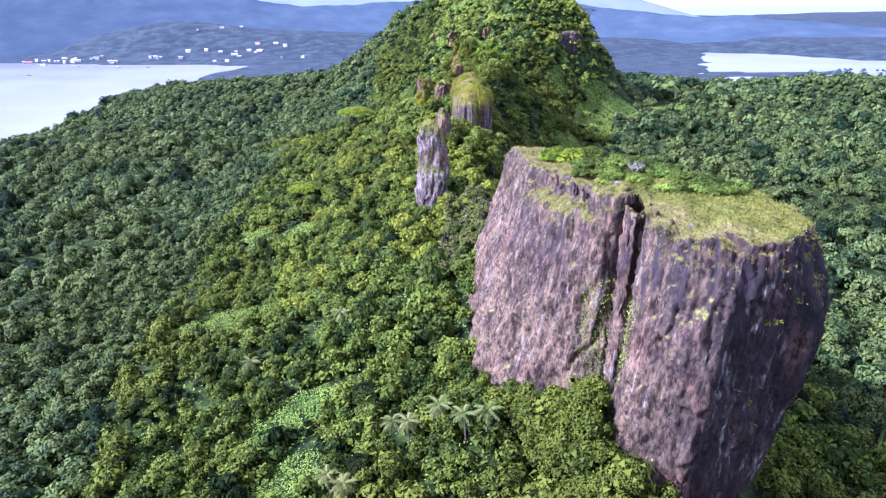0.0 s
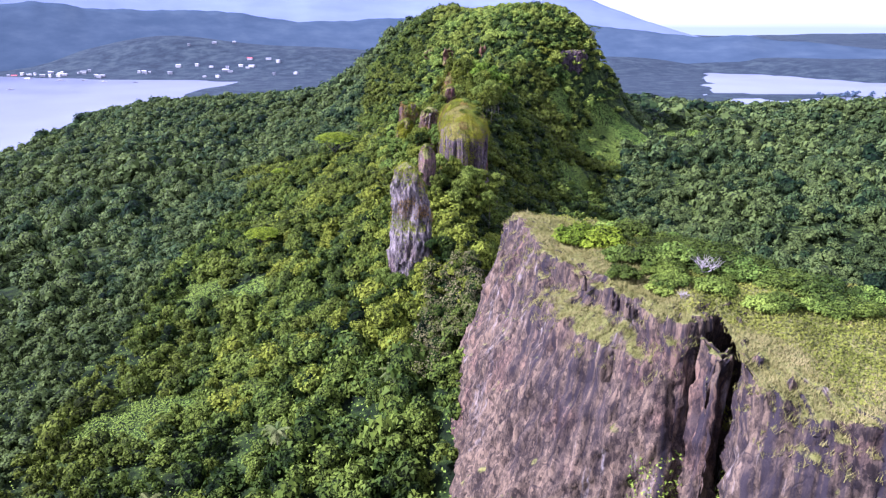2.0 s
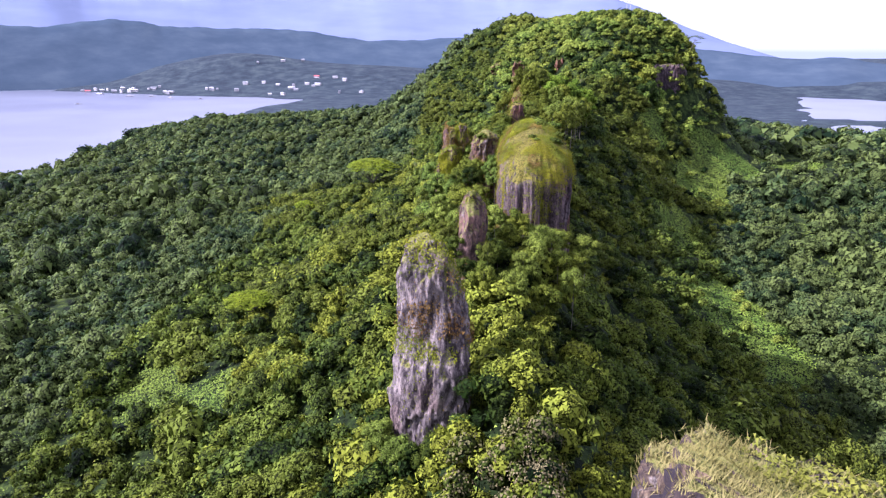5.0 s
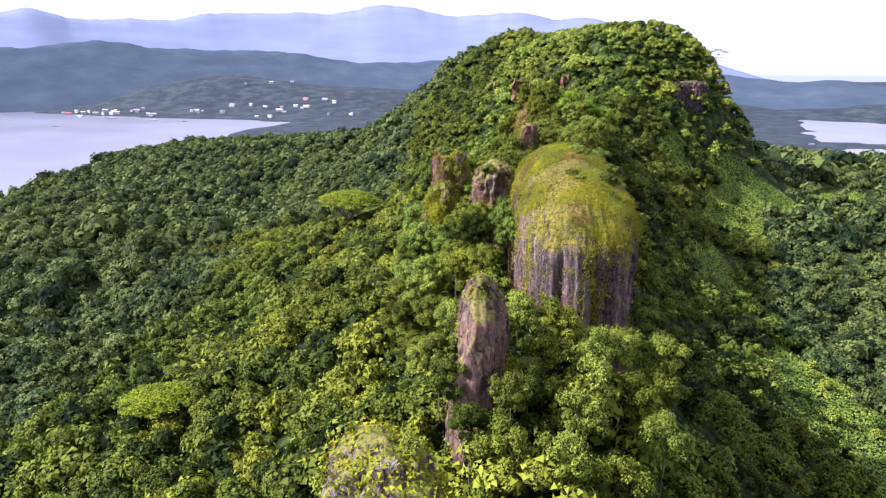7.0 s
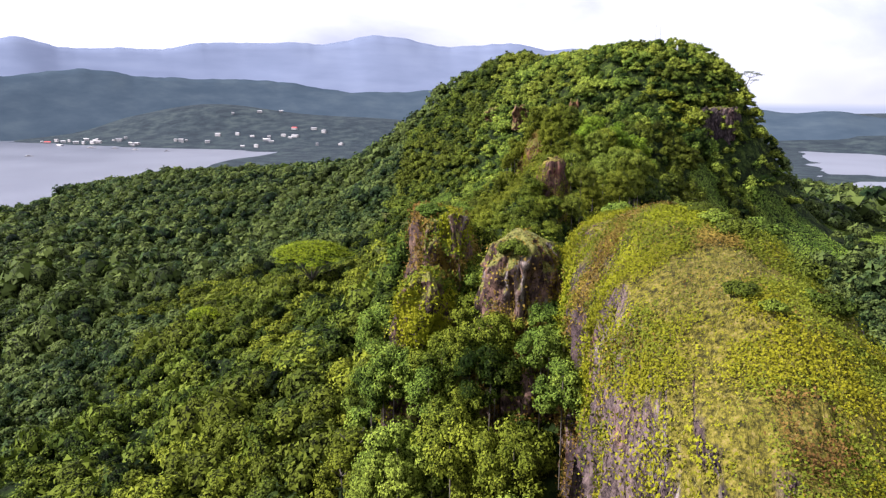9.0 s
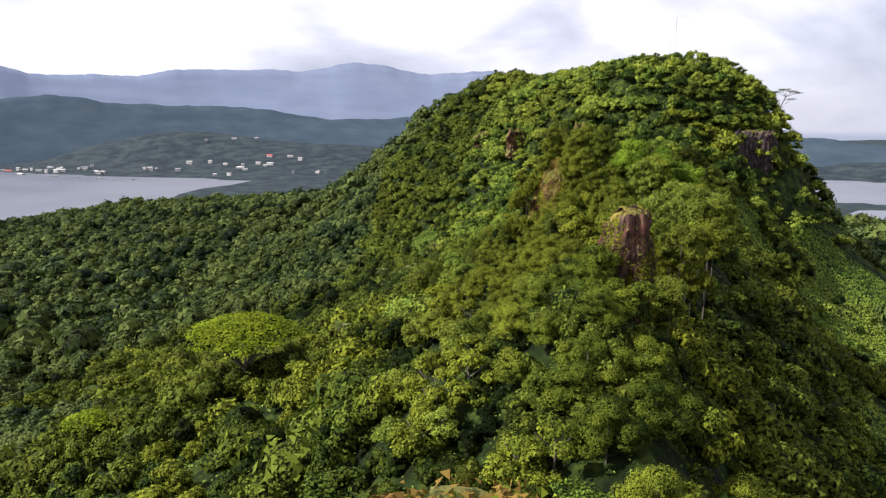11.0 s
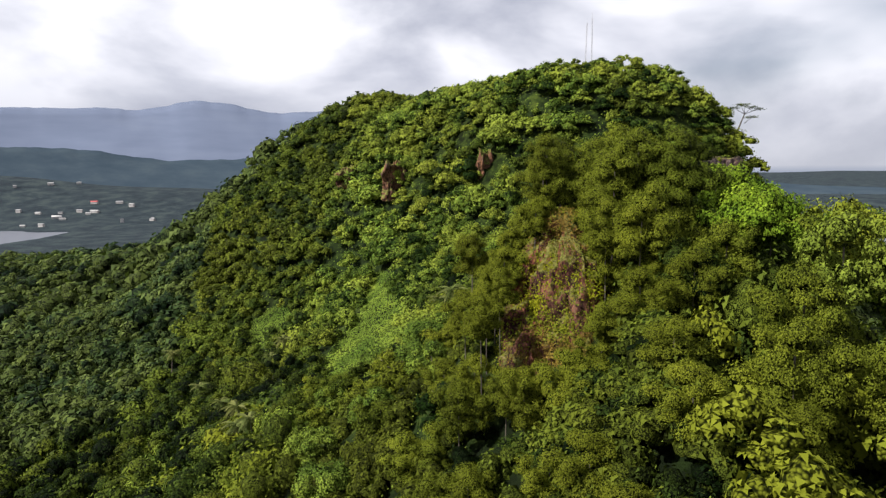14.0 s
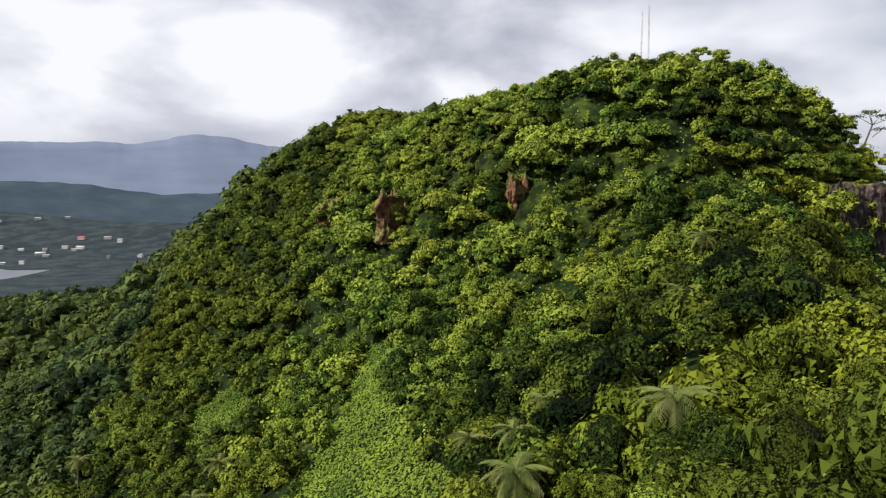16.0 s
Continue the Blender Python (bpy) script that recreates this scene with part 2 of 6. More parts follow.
def rock_material(name, base, dark, pale, moss, moss_low, moss_high, red=(0.16, 0.065, 0.05), red_amount=0.0):
    """Jointed basalt: upright strips, grain, cracks, pale wash marks, rust, and moss where it lies flatter."""
    m, nt = material(name)
    flutes = noise_tex(nt, 1.0, 6.0, 0.66, stretch=(1, 1, 0.09), flow=True)
    strips = noise_tex(nt, 4.5, 5.0, 0.7, stretch=(1, 1, 0.13), shift=(5, 1, 2), flow=True)
    big = noise_tex(nt, 0.09, 5.0, 0.62, stretch=(1, 1, 0.3), shift=(3, 9, 2))
    grain = noise_tex(nt, 2.6, 8.0, 0.78, stretch=(1, 1, 0.5))
    streak = noise_tex(nt, 0.8, 4.0, 0.6, stretch=(1, 1, 0.08), shift=(13, 5, 0), flow=True)
    tone = mathn(nt, "MULTIPLY_ADD", strips, 0.55, mathn(nt, "MULTIPLY", flutes, 0.55))
    pits = noise_tex(nt, 13.0, 4.0, 0.7, stretch=(1, 1, 0.5), shift=(1, 8, 4))
    tone = mathn(nt, "MULTIPLY_ADD", mathn(nt, "SUBTRACT", pits, 0.5), 0.5, tone)
    tone = mathn(nt, "MULTIPLY_ADD", grain, 0.8, tone)
    tone = ramp(nt, mathn(nt, "MULTIPLY", tone, 0.55), [(0.445, (0.16, 0.13, 0.15)), (0.505, (0.68, 0.65, 0.66)), (0.55, (1.2, 1.16, 1.12)), (0.61, (2.0, 1.94, 1.86))])
    col = mixc(nt, 1.0, base, tone, "MULTIPLY")
    col = mixc(nt, ramp(nt, big, [(0.44, (0, 0, 0)), (0.56, (0.75, 0.75, 0.75))]), col, mixc(nt, 1.0, col, (0.50, 0.44, 0.50), "MULTIPLY"))
    col = mixc(nt, ramp(nt, noise_tex(nt, 0.13, 5.0, 0.6, shift=(40, 2, 8)), [(0.52, (0, 0, 0)), (0.64, (red_amount,) * 3)]), col, mixc(nt, 1.0, red, tone, "MULTIPLY"))
    smask = mathn(nt, "MULTIPLY", ramp(nt, streak, [(0.55, (0, 0, 0)), (0.62, (1, 1, 1))]),
                  ramp(nt, noise_tex(nt, 0.10, 4.0, shift=(8, 1, 3)), [(0.50, (0, 0, 0)), (0.64, (0.6, 0.6, 0.6))]))
    smask = mathn(nt, "MULTIPLY", smask, ramp(nt, grain, [(0.40, (0.15, 0.15, 0.15)), (0.56, (1, 1, 1))]))
    col = mixc(nt, smask, col, pale)
    # dark joints
    g = mk(nt, "ShaderNodeNewGeometry")
    mp = mk(nt, "ShaderNodeMapping", Scale=(1, 1, 0.16))
    fl = mk(nt, "ShaderNodeAttribute")
    fl.attribute_name = "flow"
    nt.links.new(fl.outputs["Vector"], mp.inputs[0])
    wob = mk(nt, "ShaderNodeVectorMath")
    wn = mk(nt, "ShaderNodeTexNoise", Scale=0.7, Detail=4.0)
    nt.links.new(mp.outputs[0], wn.inputs["Vector"])
    nt.links.new(mp.outputs[0], wob.inputs[0])
    nt.links.new(wn.outputs["Color"], wob.inputs[1])
    vo = mk(nt, "ShaderNodeTexVoronoi", Scale=0.75)
    vo.feature = "DISTANCE_TO_EDGE"
    nt.links.new(wob.outputs[0], vo.inputs["Vector"])
    joint = ramp(nt, vo.outputs["Distance"], [(0.0, (0.7, 0.7, 0.7)), (0.035, (0, 0, 0))])
    joint = mathn(nt, "MULTIPLY", joint, ramp(nt, noise_tex(nt, 0.25, 3.0, shift=(7, 7, 1)), [(0.42, (0.1, 0.1, 0.1)), (0.58, (1, 1, 1))]))
    col = mixc(nt, joint, col, dark)
    sep = mk(nt, "ShaderNodeSeparateXYZ")
    nt.links.new(g.outputs["Normal"], sep.inputs[0])
    up = mathn(nt, "MULTIPLY_ADD", noise_tex(nt, 0.6, 6.0, 0.7), 0.9, sep.outputs[2])
    up = mathn(nt, "MULTIPLY_ADD", noise_tex(nt, 0.09, 3.0, shift=(2, 2, 2)), 0.5, up)
    up = mathn(nt, "MULTIPLY", up, 0.5)
    mm = ramp(nt, up, [(moss_low / 2, (0, 0, 0)), (moss_high / 2, (1, 1, 1))])
    mcol = ramp(nt, noise_tex(nt, 2.2, 8.0, 0.78), [(0.40, tuple(c * 0.2 for c in moss)), (0.49, tuple(c * 0.9 for c in moss)), (0.55, tuple(c * 1.6 for c in moss)), (0.63, (0.17, 0.125, 0.045))])
    col = mixc(nt, mm, col, mcol)
    h = mathn(nt, "MULTIPLY_ADD", strips, 0.35, flutes)
    h = mathn(nt, "MULTIPLY_ADD", grain, 0.16, h)
    h = mathn(nt, "MULTIPLY_ADD", joint, -0.15, h)
    finish(nt, col, 0.85, h, 1.0, 0.32, spec=0.2)
    return m




def broken_material(name, west, south, moss_low, moss_high, stained=1.0, lichen=(0.34, 0.31, 0.28)):
    """Weathered basalt: rough broken faces, pale lichen washes, dark water stains below the rim, rust, moss tufts."""
    m, nt = material(name)
    g = mk(nt, "ShaderNodeNewGeometry")
    pos, nor = mk(nt, "ShaderNodeSeparateXYZ"), mk(nt, "ShaderNodeSeparateXYZ")
    nt.links.new(g.outputs["Position"], pos.inputs[0])
    nt.links.new(g.outputs["Normal"], nor.inputs[0])
    coarse = noise_tex(nt, 0.16, 6.0, 0.62, stretch=(1, 1, 0.45), shift=(3, 9, 2))
    medium = noise_tex(nt, 1.3, 7.0, 0.72, stretch=(1, 1, 0.45), shift=(1, 4, 2))
    grain = noise_tex(nt, 5.5, 5.0, 0.75, stretch=(1, 1, 0.7))
    runs = noise_tex(nt, 1.1, 5.0, 0.62, stretch=(1, 1, 0.06), shift=(13, 5, 0), flow=True)
    fine_runs = noise_tex(nt, 4.2, 5.0, 0.68, stretch=(1, 1, 0.10), shift=(3, 5, 0), flow=True)
    tone = mathn(nt, "MULTIPLY_ADD", medium, 0.42, mathn(nt, "MULTIPLY", coarse, 0.30))
    tone = mathn(nt, "MULTIPLY_ADD", fine_runs, 0.20, tone)
    tone = mathn(nt, "MULTIPLY_ADD", grain, 0.30, tone)
    for k, weight in ((0.8, 0.11), (2.6, 0.13)):
        cm = mk(nt, "ShaderNodeMapping", Scale=(1, 1, 0.4), Location=(k, 2, 3))
        warp = mk(nt, "ShaderNodeVectorMath")
        wt_n = mk(nt, "ShaderNodeTexNoise", Scale=0.9, Detail=3.0)
        cell = mk(nt, "ShaderNodeTexVoronoi", Scale=k)
        shade = mk(nt, "ShaderNodeSeparateColor")
        nt.links.new(g.outputs["Position"], cm.inputs[0])
        nt.links.new(cm.outputs[0], wt_n.inputs["Vector"])
        nt.links.new(cm.outputs[0], warp.inputs[0])
        nt.links.new(wt_n.outputs["Color"], warp.inputs[1])
        nt.links.new(warp.outputs[0], cell.inputs["Vector"])
        nt.links.new(cell.outputs["Color"], shade.inputs[0])
        tone = mathn(nt, "MULTIPLY_ADD", mathn(nt, "SUBTRACT", shade.outputs[0], 0.5), weight, tone)
    blocks = tone
    tone = ramp(nt, tone, [(0.52, (0.20, 0.17, 0.18)), (0.59, (0.64, 0.61, 0.61)), (0.65, (1.12, 1.08, 1.04)), (0.73, (1.9, 1.82, 1.72))])
    # the browner western wall, the darker southern block with its shade painted in
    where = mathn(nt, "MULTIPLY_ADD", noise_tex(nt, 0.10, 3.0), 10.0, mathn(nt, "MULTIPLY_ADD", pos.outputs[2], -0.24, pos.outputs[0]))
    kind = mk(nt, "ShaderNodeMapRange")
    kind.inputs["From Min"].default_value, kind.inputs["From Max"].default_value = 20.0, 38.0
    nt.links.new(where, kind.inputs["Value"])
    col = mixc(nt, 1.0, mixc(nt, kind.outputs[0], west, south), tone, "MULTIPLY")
    rust = ramp(nt, noise_tex(nt, 0.085, 4.0, 0.6, shift=(40, 2, 8)), [(0.54, (0, 0, 0)), (0.64, (0.35, 0.35, 0.35))])
    col = mixc(nt, rust, col, mixc(nt, 1.0, (0.110, 0.058, 0.040), tone, "MULTIPLY"))
    # pale washes
    pale = mathn(nt, "MULTIPLY", ramp(nt, runs, [(0.54, (0, 0, 0)), (0.62, (1, 1, 1))]), ramp(nt, noise_tex(nt, 0.11, 4.0, shift=(8, 1, 3)), [(0.52, (0, 0, 0)), (0.62, (0.8, 0.8, 0.8))]))
    pale = mathn(nt, "MULTIPLY", pale, ramp(nt, medium, [(0.42, (0.1, 0.1, 0.1)), (0.58, (1, 1, 1))]))
    col = mixc(nt, pale, col, lichen)
    # water stains that run down from the rim
    low = mathn(nt, "MULTIPLY_ADD", noise_tex(nt, 0.22, 3.0, 0.6, stretch=(1, 1, 0.1), shift=(9, 9, 0), flow=True), 60.0, pos.outputs[2])
    drip = mk(nt, "ShaderNodeMapRange")
    drip.inputs["From Min"].default_value, drip.inputs["From Max"].default_value = 98.0, 116.0
    nt.links.new(low, drip.inputs["Value"])
    stain = mathn(nt, "MULTIPLY", drip.outputs[0], ramp(nt, runs, [(0.40, (0.95 * stained,) * 3), (0.54, (0.05 * stained,) * 3)]))
    col = mixc(nt, stain, col, (0.020, 0.015, 0.017))
    # cracks between blocks
    wob, mp = mk(nt, "ShaderNodeVectorMath"), mk(nt, "ShaderNodeMapping", Scale=(1, 1, 0.35))
    wn = mk(nt, "ShaderNodeTexNoise", Scale=0.5, Detail=4.0)
    nt.links.new(g.outputs["Position"], mp.inputs[0])
    nt.links.new(mp.outputs[0], wn.inputs["Vector"])
    nt.links.new(mp.outputs[0], wob.inputs[0])
    nt.links.new(wn.outputs["Color"], wob.inputs[1])
    vo = mk(nt, "ShaderNodeTexVoronoi", Scale=0.5)
    vo.feature = "DISTANCE_TO_EDGE"
    nt.links.new(wob.outputs[0], vo.inputs["Vector"])
    crack = mathn(nt, "MULTIPLY", ramp(nt, vo.outputs["Distance"], [(0.0, (0.8, 0.8, 0.8)), (0.03, (0, 0, 0))]), ramp(nt, noise_tex(nt, 0.2, 3.0, shift=(7, 7, 1)), [(0.45, (0, 0, 0)), (0.6, (1, 1, 1))]))
    col = mixc(nt, crack, col, (0.016, 0.012, 0.013))
    # moss and lichen
    up = mathn(nt, "MULTIPLY_ADD", noise_tex(nt, 0.55, 6.0, 0.7), 0.9, nor.outputs[2])
    up = mathn(nt, "MULTIPLY", mathn(nt, "MULTIPLY_ADD", noise_tex(nt, 0.09, 3.0, shift=(2, 2, 2)), 0.5, up), 0.5)
    moss = ramp(nt, noise_tex(nt, 2.2, 8.0, 0.78), [(0.40, (0.03, 0.03, 0.006)), (0.5, (0.12, 0.125, 0.02)), (0.62, (0.17, 0.14, 0.05))])
    col = mixc(nt, ramp(nt, up, [(moss_low, (0, 0, 0)), (moss_high, (1, 1, 1))]), col, moss)
    h = mathn(nt, "MULTIPLY_ADD", blocks, 1.2, mathn(nt, "MULTIPLY", fine_runs, 0.25))
    h = mathn(nt, "MULTIPLY_ADD", grain, 0.15, h)
    h = mathn(nt, "MULTIPLY_ADD", crack, -0.25, h)
    finish(nt, col, 0.85, h, 0.8, 0.3, spec=0.2)
    return m


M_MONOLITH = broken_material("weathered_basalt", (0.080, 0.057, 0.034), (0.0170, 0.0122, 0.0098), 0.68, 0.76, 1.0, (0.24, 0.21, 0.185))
M_PINNACLE = broken_material("pale_broken_basalt", (0.115, 0.098, 0.088), (0.115, 0.098, 0.088), 0.56, 0.64, 0.0, (0.32, 0.29, 0.27))
M_SCAR = broken_material("rusty_scar", (0.105, 0.052, 0.028), (0.105, 0.052, 0.028), 0.50, 0.60, 0.0)
M_BLUFF = broken_material("rusty_bluff", (0.082, 0.029, 0.016), (0.082, 0.029, 0.016), 0.58, 0.68, 0.0, (0.15, 0.10, 0.06))
M_CLIFF = broken_material("dark_cliff_basalt", (0.045, 0.033, 0.033), (0.045, 0.033, 0.033), 0.78, 0.86, 0.6, (0.17, 0.15, 0.14))
M_BROKEN = broken_material("mossy_broken_basalt", (0.082, 0.052, 0.040), (0.082, 0.052, 0.040), 0.52, 0.62, 0.0)
M_ROCK_MOSSY = rock_material("mossy_basalt", (0.080, 0.059, 0.055), (0.014, 0.009, 0.010), (0.36, 0.31, 0.28), (0.085, 0.074, 0.006), 1.12, 1.36, red=(0.13, 0.055, 0.03), red_amount=0.6)
M_ROCK_RED = rock_material("rusty_basalt", (0.062, 0.032, 0.024), (0.018, 0.013, 0.012), (0.28, 0.22, 0.16), (0.13, 0.11, 0.015), 1.2, 1.4, red=(0.095, 0.028, 0.018), red_amount=0.8)

M_GROUND, nt = material("forest_floor")
gp = mk(nt, "ShaderNodeNewGeometry")
col = ramp(nt, noise_tex(nt, 0.25, 6.0, 0.65), [(0.40, (0.003, 0.006, 0.001)), (0.52, (0.010, 0.019, 0.003)), (0.64, (0.034, 0.052, 0.008))])
near_col = mixc(nt, ramp(nt, noise_tex(nt, 0.03, 3.0), [(0.45, (0, 0, 0)), (0.62, (0.7, 0.7, 0.7))]), col, mixc(nt, 1.0, col, (1.5, 1.3, 1.0), "MULTIPLY"))
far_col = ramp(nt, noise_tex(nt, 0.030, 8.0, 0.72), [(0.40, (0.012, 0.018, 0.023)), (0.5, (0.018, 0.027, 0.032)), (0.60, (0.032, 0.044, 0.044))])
# the blue haze over land across the water is painted into its colour
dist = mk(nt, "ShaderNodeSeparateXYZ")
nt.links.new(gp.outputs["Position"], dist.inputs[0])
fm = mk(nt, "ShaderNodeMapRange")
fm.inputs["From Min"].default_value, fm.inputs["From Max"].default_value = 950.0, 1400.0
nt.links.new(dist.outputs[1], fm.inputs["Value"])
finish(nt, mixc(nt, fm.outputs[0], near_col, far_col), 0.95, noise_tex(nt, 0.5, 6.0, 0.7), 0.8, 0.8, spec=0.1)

# no haze in the air: its blue-grey is painted into both ranges' colours
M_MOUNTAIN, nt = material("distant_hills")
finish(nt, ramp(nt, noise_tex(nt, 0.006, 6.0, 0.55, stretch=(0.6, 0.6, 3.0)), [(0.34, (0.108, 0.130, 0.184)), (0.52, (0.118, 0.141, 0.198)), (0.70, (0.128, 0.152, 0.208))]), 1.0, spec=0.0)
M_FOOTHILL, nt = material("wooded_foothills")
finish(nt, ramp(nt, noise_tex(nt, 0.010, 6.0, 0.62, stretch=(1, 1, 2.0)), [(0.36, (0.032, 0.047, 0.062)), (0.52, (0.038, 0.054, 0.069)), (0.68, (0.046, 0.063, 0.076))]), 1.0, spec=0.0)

M_WATER, nt = material("lagoon_water")
wb = noise_tex(nt, 0.25, 4.0, 0.6, stretch=(1, 0.5, 1))
finish(nt, ramp(nt, noise_tex(nt, 0.004, 3.0), [(0.4, (0.080, 0.086, 0.106)), (0.6, (0.108, 0.115, 0.138))]), 0.3, wb, 0.12, 0.3, spec=0.22)


def paint(name, a, b, rough=0.7, scale=2.0):
    m, t = material(name)
    finish(t, ramp(t, noise_tex(t, scale), [(0.35, a), (0.65, b)]), rough)
    return m


M_WALL = paint("house_wall", (0.26, 0.25, 0.24), (0.40, 0.38, 0.36), scale=0.2)
M_ROOF = paint("sheet_roof", (0.16, 0.16, 0.17), (0.48, 0.47, 0.45), 0.6, 0.03)
M_ROOF_RED = paint("red_roof", (0.35, 0.06, 0.06), (0.45, 0.09, 0.08), 0.6, 0.1)
M_STEEL = paint("galvanised_steel", (0.28, 0.28, 0.29), (0.42, 0.42, 0.43), 0.5)

# ---- helpers for meshes ----
def link_mesh(name, me, parent=None, label=""):
    ob = new(name, me)
    if parent is not None:
        ob.parent = parent
    if label:
        ob["label"] = label
    return ob


def raw_mesh(name, verts, faces, mats, face_mat=None, smooth=False):
    """A mesh out of arrays: verts (n, 3), faces (m, 3 or 4)."""
    verts, faces = np.asarray(verts, dtype=np.float32), np.asarray(faces, dtype=np.int32)
    me = bpy.data.meshes.new(name)
    k = faces.shape[1]
    me.vertices.add(len(verts))
    me.vertices.foreach_set("co", verts.ravel())
    me.loops.add(faces.size)
    me.loops.foreach_set("vertex_index", faces.ravel())
    me.polygons.add(len(faces))
    me.polygons.foreach_set("loop_start", np.arange(0, faces.size, k, dtype=np.int32))
    for m in mats:
        me.materials.append(m)
    if face_mat is not None:
        me.polygons.foreach_set("material_index", np.asarray(face_mat, dtype=np.int32))
    me.polygons.foreach_set("use_smooth", np.full(len(faces), smooth))
    me.update(calc_edges=True)
    return me


def part(name, bm, mat, parent, label=""):
    me = bpy.data.meshes.new(name)
    bm.to_mesh(me)
    bm.free()
    me.materials.append(mat)
    return link_mesh(name, me, parent, label)


def thing(name, place, label, category, group="", turn=0.0):
    ob = new(name)
    ob.matrix_basis = pose(*place, 0, 0, turn)
    ob.empty_display_size = 0.5
    return tagged(ob, label, category, group)


def hash3(i, j, k):
    n = (i * 374761393 + j * 668265263 + k * 1274126177) & 0xFFFFFFFF
    n = ((n ^ (n >> 13)) * 1103515245) & 0xFFFFFFFF
    n = (n ^ (n >> 16)) & 0xFFFFFF
    return n / float(0xFFFFFF) * 2 - 1


def vnoise(p):
    """Smooth value noise, -1 to 1, of points (..., 3)."""
    p = np.asarray(p, dtype=np.float64)
    b = np.floor(p).astype(np.int64)
    f = p - b
    f = f * f * (3 - 2 * f)
    tot = 0
    for dx in (0, 1):
        for dy in (0, 1):
            for dz in (0, 1):
                w = (f[..., 0] if dx else 1 - f[..., 0]) * (f[..., 1] if dy else 1 - f[..., 1]) * (f[..., 2] if dz else 1 - f[..., 2])
                tot = tot + w * hash3(b[..., 0] + dx, b[..., 1] + dy, b[..., 2] + dz)
    return tot


def fbm(p, octaves=4, gain=0.5):
    p, tot, a = np.asarray(p, dtype=np.float64), 0, 1.0
    for i in range(octaves):
        tot = tot + a * vnoise(p * 2 ** i + 17.3 * i)
        a *= gain
    return tot


def sstep(a, b, v):
    t = np.clip((v - a) / (b - a), 0, 1)
    return t * t * (3 - 2 * t)


# ---- the lie of the land ----
# crest of the ridge: x, y, canopy height
CREST_LINE = [
    (62, -80, 33),
    (42, 60, 47),
    (31, 120, 62),
    (18, 178, 67),
    (10, 228, 80.4),
    (7, 280, 88.2),
    (4, 340, 92.7),
    (5, 400, 96.2),
    (6, 450, 94),
    (17, 499, 108),
    (25, 522, 102),
    (42, 563, 98),
    (66, 612, 105),
    (88, 674, 148.6),
    (62, 750, 148.7),
    (23, 827, 146.8),
    (-26, 927, 140.5),
    (-48, 966, 118),
    (-66, 996, 80),
    (-150, 1150, 34.9),
    (-240, 1400, 2.8),
]
# fall-off to the west and to the east, and the shapes of the two falls
CREST_FALL = [
    (60, 60, 1.1, 1.1),
    (66, 50, 1.1, 1.1),
    (72, 48, 1.1, 1.1),
    (62, 50, 1.1, 1.1),
    (60, 52, 1.1, 1.1),
    (64, 48, 1.1, 1.1),
    (80, 50, 1.1, 1.1),
    (88, 58, 1.1, 1.1),
    (90, 72, 1.1, 1.8),
    (84, 66, 1.2, 2),
    (90, 62, 1.2, 1.9),
    (105, 55, 1.2, 1.5),
    (115, 50, 1.3, 2),
    (112, 70, 2.1, 2.8),
    (116, 105, 2.2, 3),
    (116, 150, 2.2, 2),
    (100, 200, 2.2, 1.5),
    (100, 200, 1.8, 1.4),
    (130, 200, 1.4, 1.4),
    (200, 250, 1.2, 1.2),
    (200, 250, 1.2, 1.2),
]
CREST = np.column_stack([np.array(CREST_LINE, dtype=np.float64), np.array(CREST_FALL, dtype=np.float64)])


def shore_west(y):
    return np.interp(y, [-200, 500, 700, 800, 860, 930, 1000, 1270, 1500, 1690], [-440, -425, -455, -447, -470, -460, -500, -480, -497, -470])


def canopy(x, y):
    """Height of the tops of the woods over the sea."""
    x, y = np.asarray(x, dtype=np.float64), np.asarray(y, dtype=np.float64)
    west_floor = 7 + 11 * np.clip((x - shore_west(y)) / 150, 0, 1)
    east_floor = 14 + np.interp(y, [380, 700, 780, 1150], [0, 31, 31, -4]) - 0.055 * np.clip(x - 330, 0, 400) \
        + 16 * np.exp(-((x - 500) / 130) ** 2 - ((y - 770) / 150) ** 2)
    ds, hs = [], []
    for a, b in zip(CREST[:-1], CREST[1:]):
        dx, dy = b[0] - a[0], b[1] - a[1]
        t = np.clip(((x - a[0]) * dx + (y - a[1]) * dy) / (dx * dx + dy * dy), 0, 1)
        d = np.hypot(x - a[0] - t * dx, y - a[1] - t * dy)
        sd = d * np.sign((x - a[0]) * dy - (y - a[1]) * dx)
        v = [a[k] + t * (b[k] - a[k]) for k in range(7)]
        m = sstep(-12, 12, sd)
        fall, shape = v[3] * (1 - m) + v[4] * m, v[5] * (1 - m) + v[6] * m
        mf = sstep(-40, 40, sd)
        floor = west_floor * (1 - mf) + east_floor * mf
        ds.append(d)
        hs.append(floor + (v[2] - floor) * np.exp(-(d / fall) ** shape))
    ds, hs = np.array(ds), np.array(hs)
    w = np.exp(-(ds - ds.min(0)) / 14.0)
    return (w * hs).sum(0) / w.sum(0)


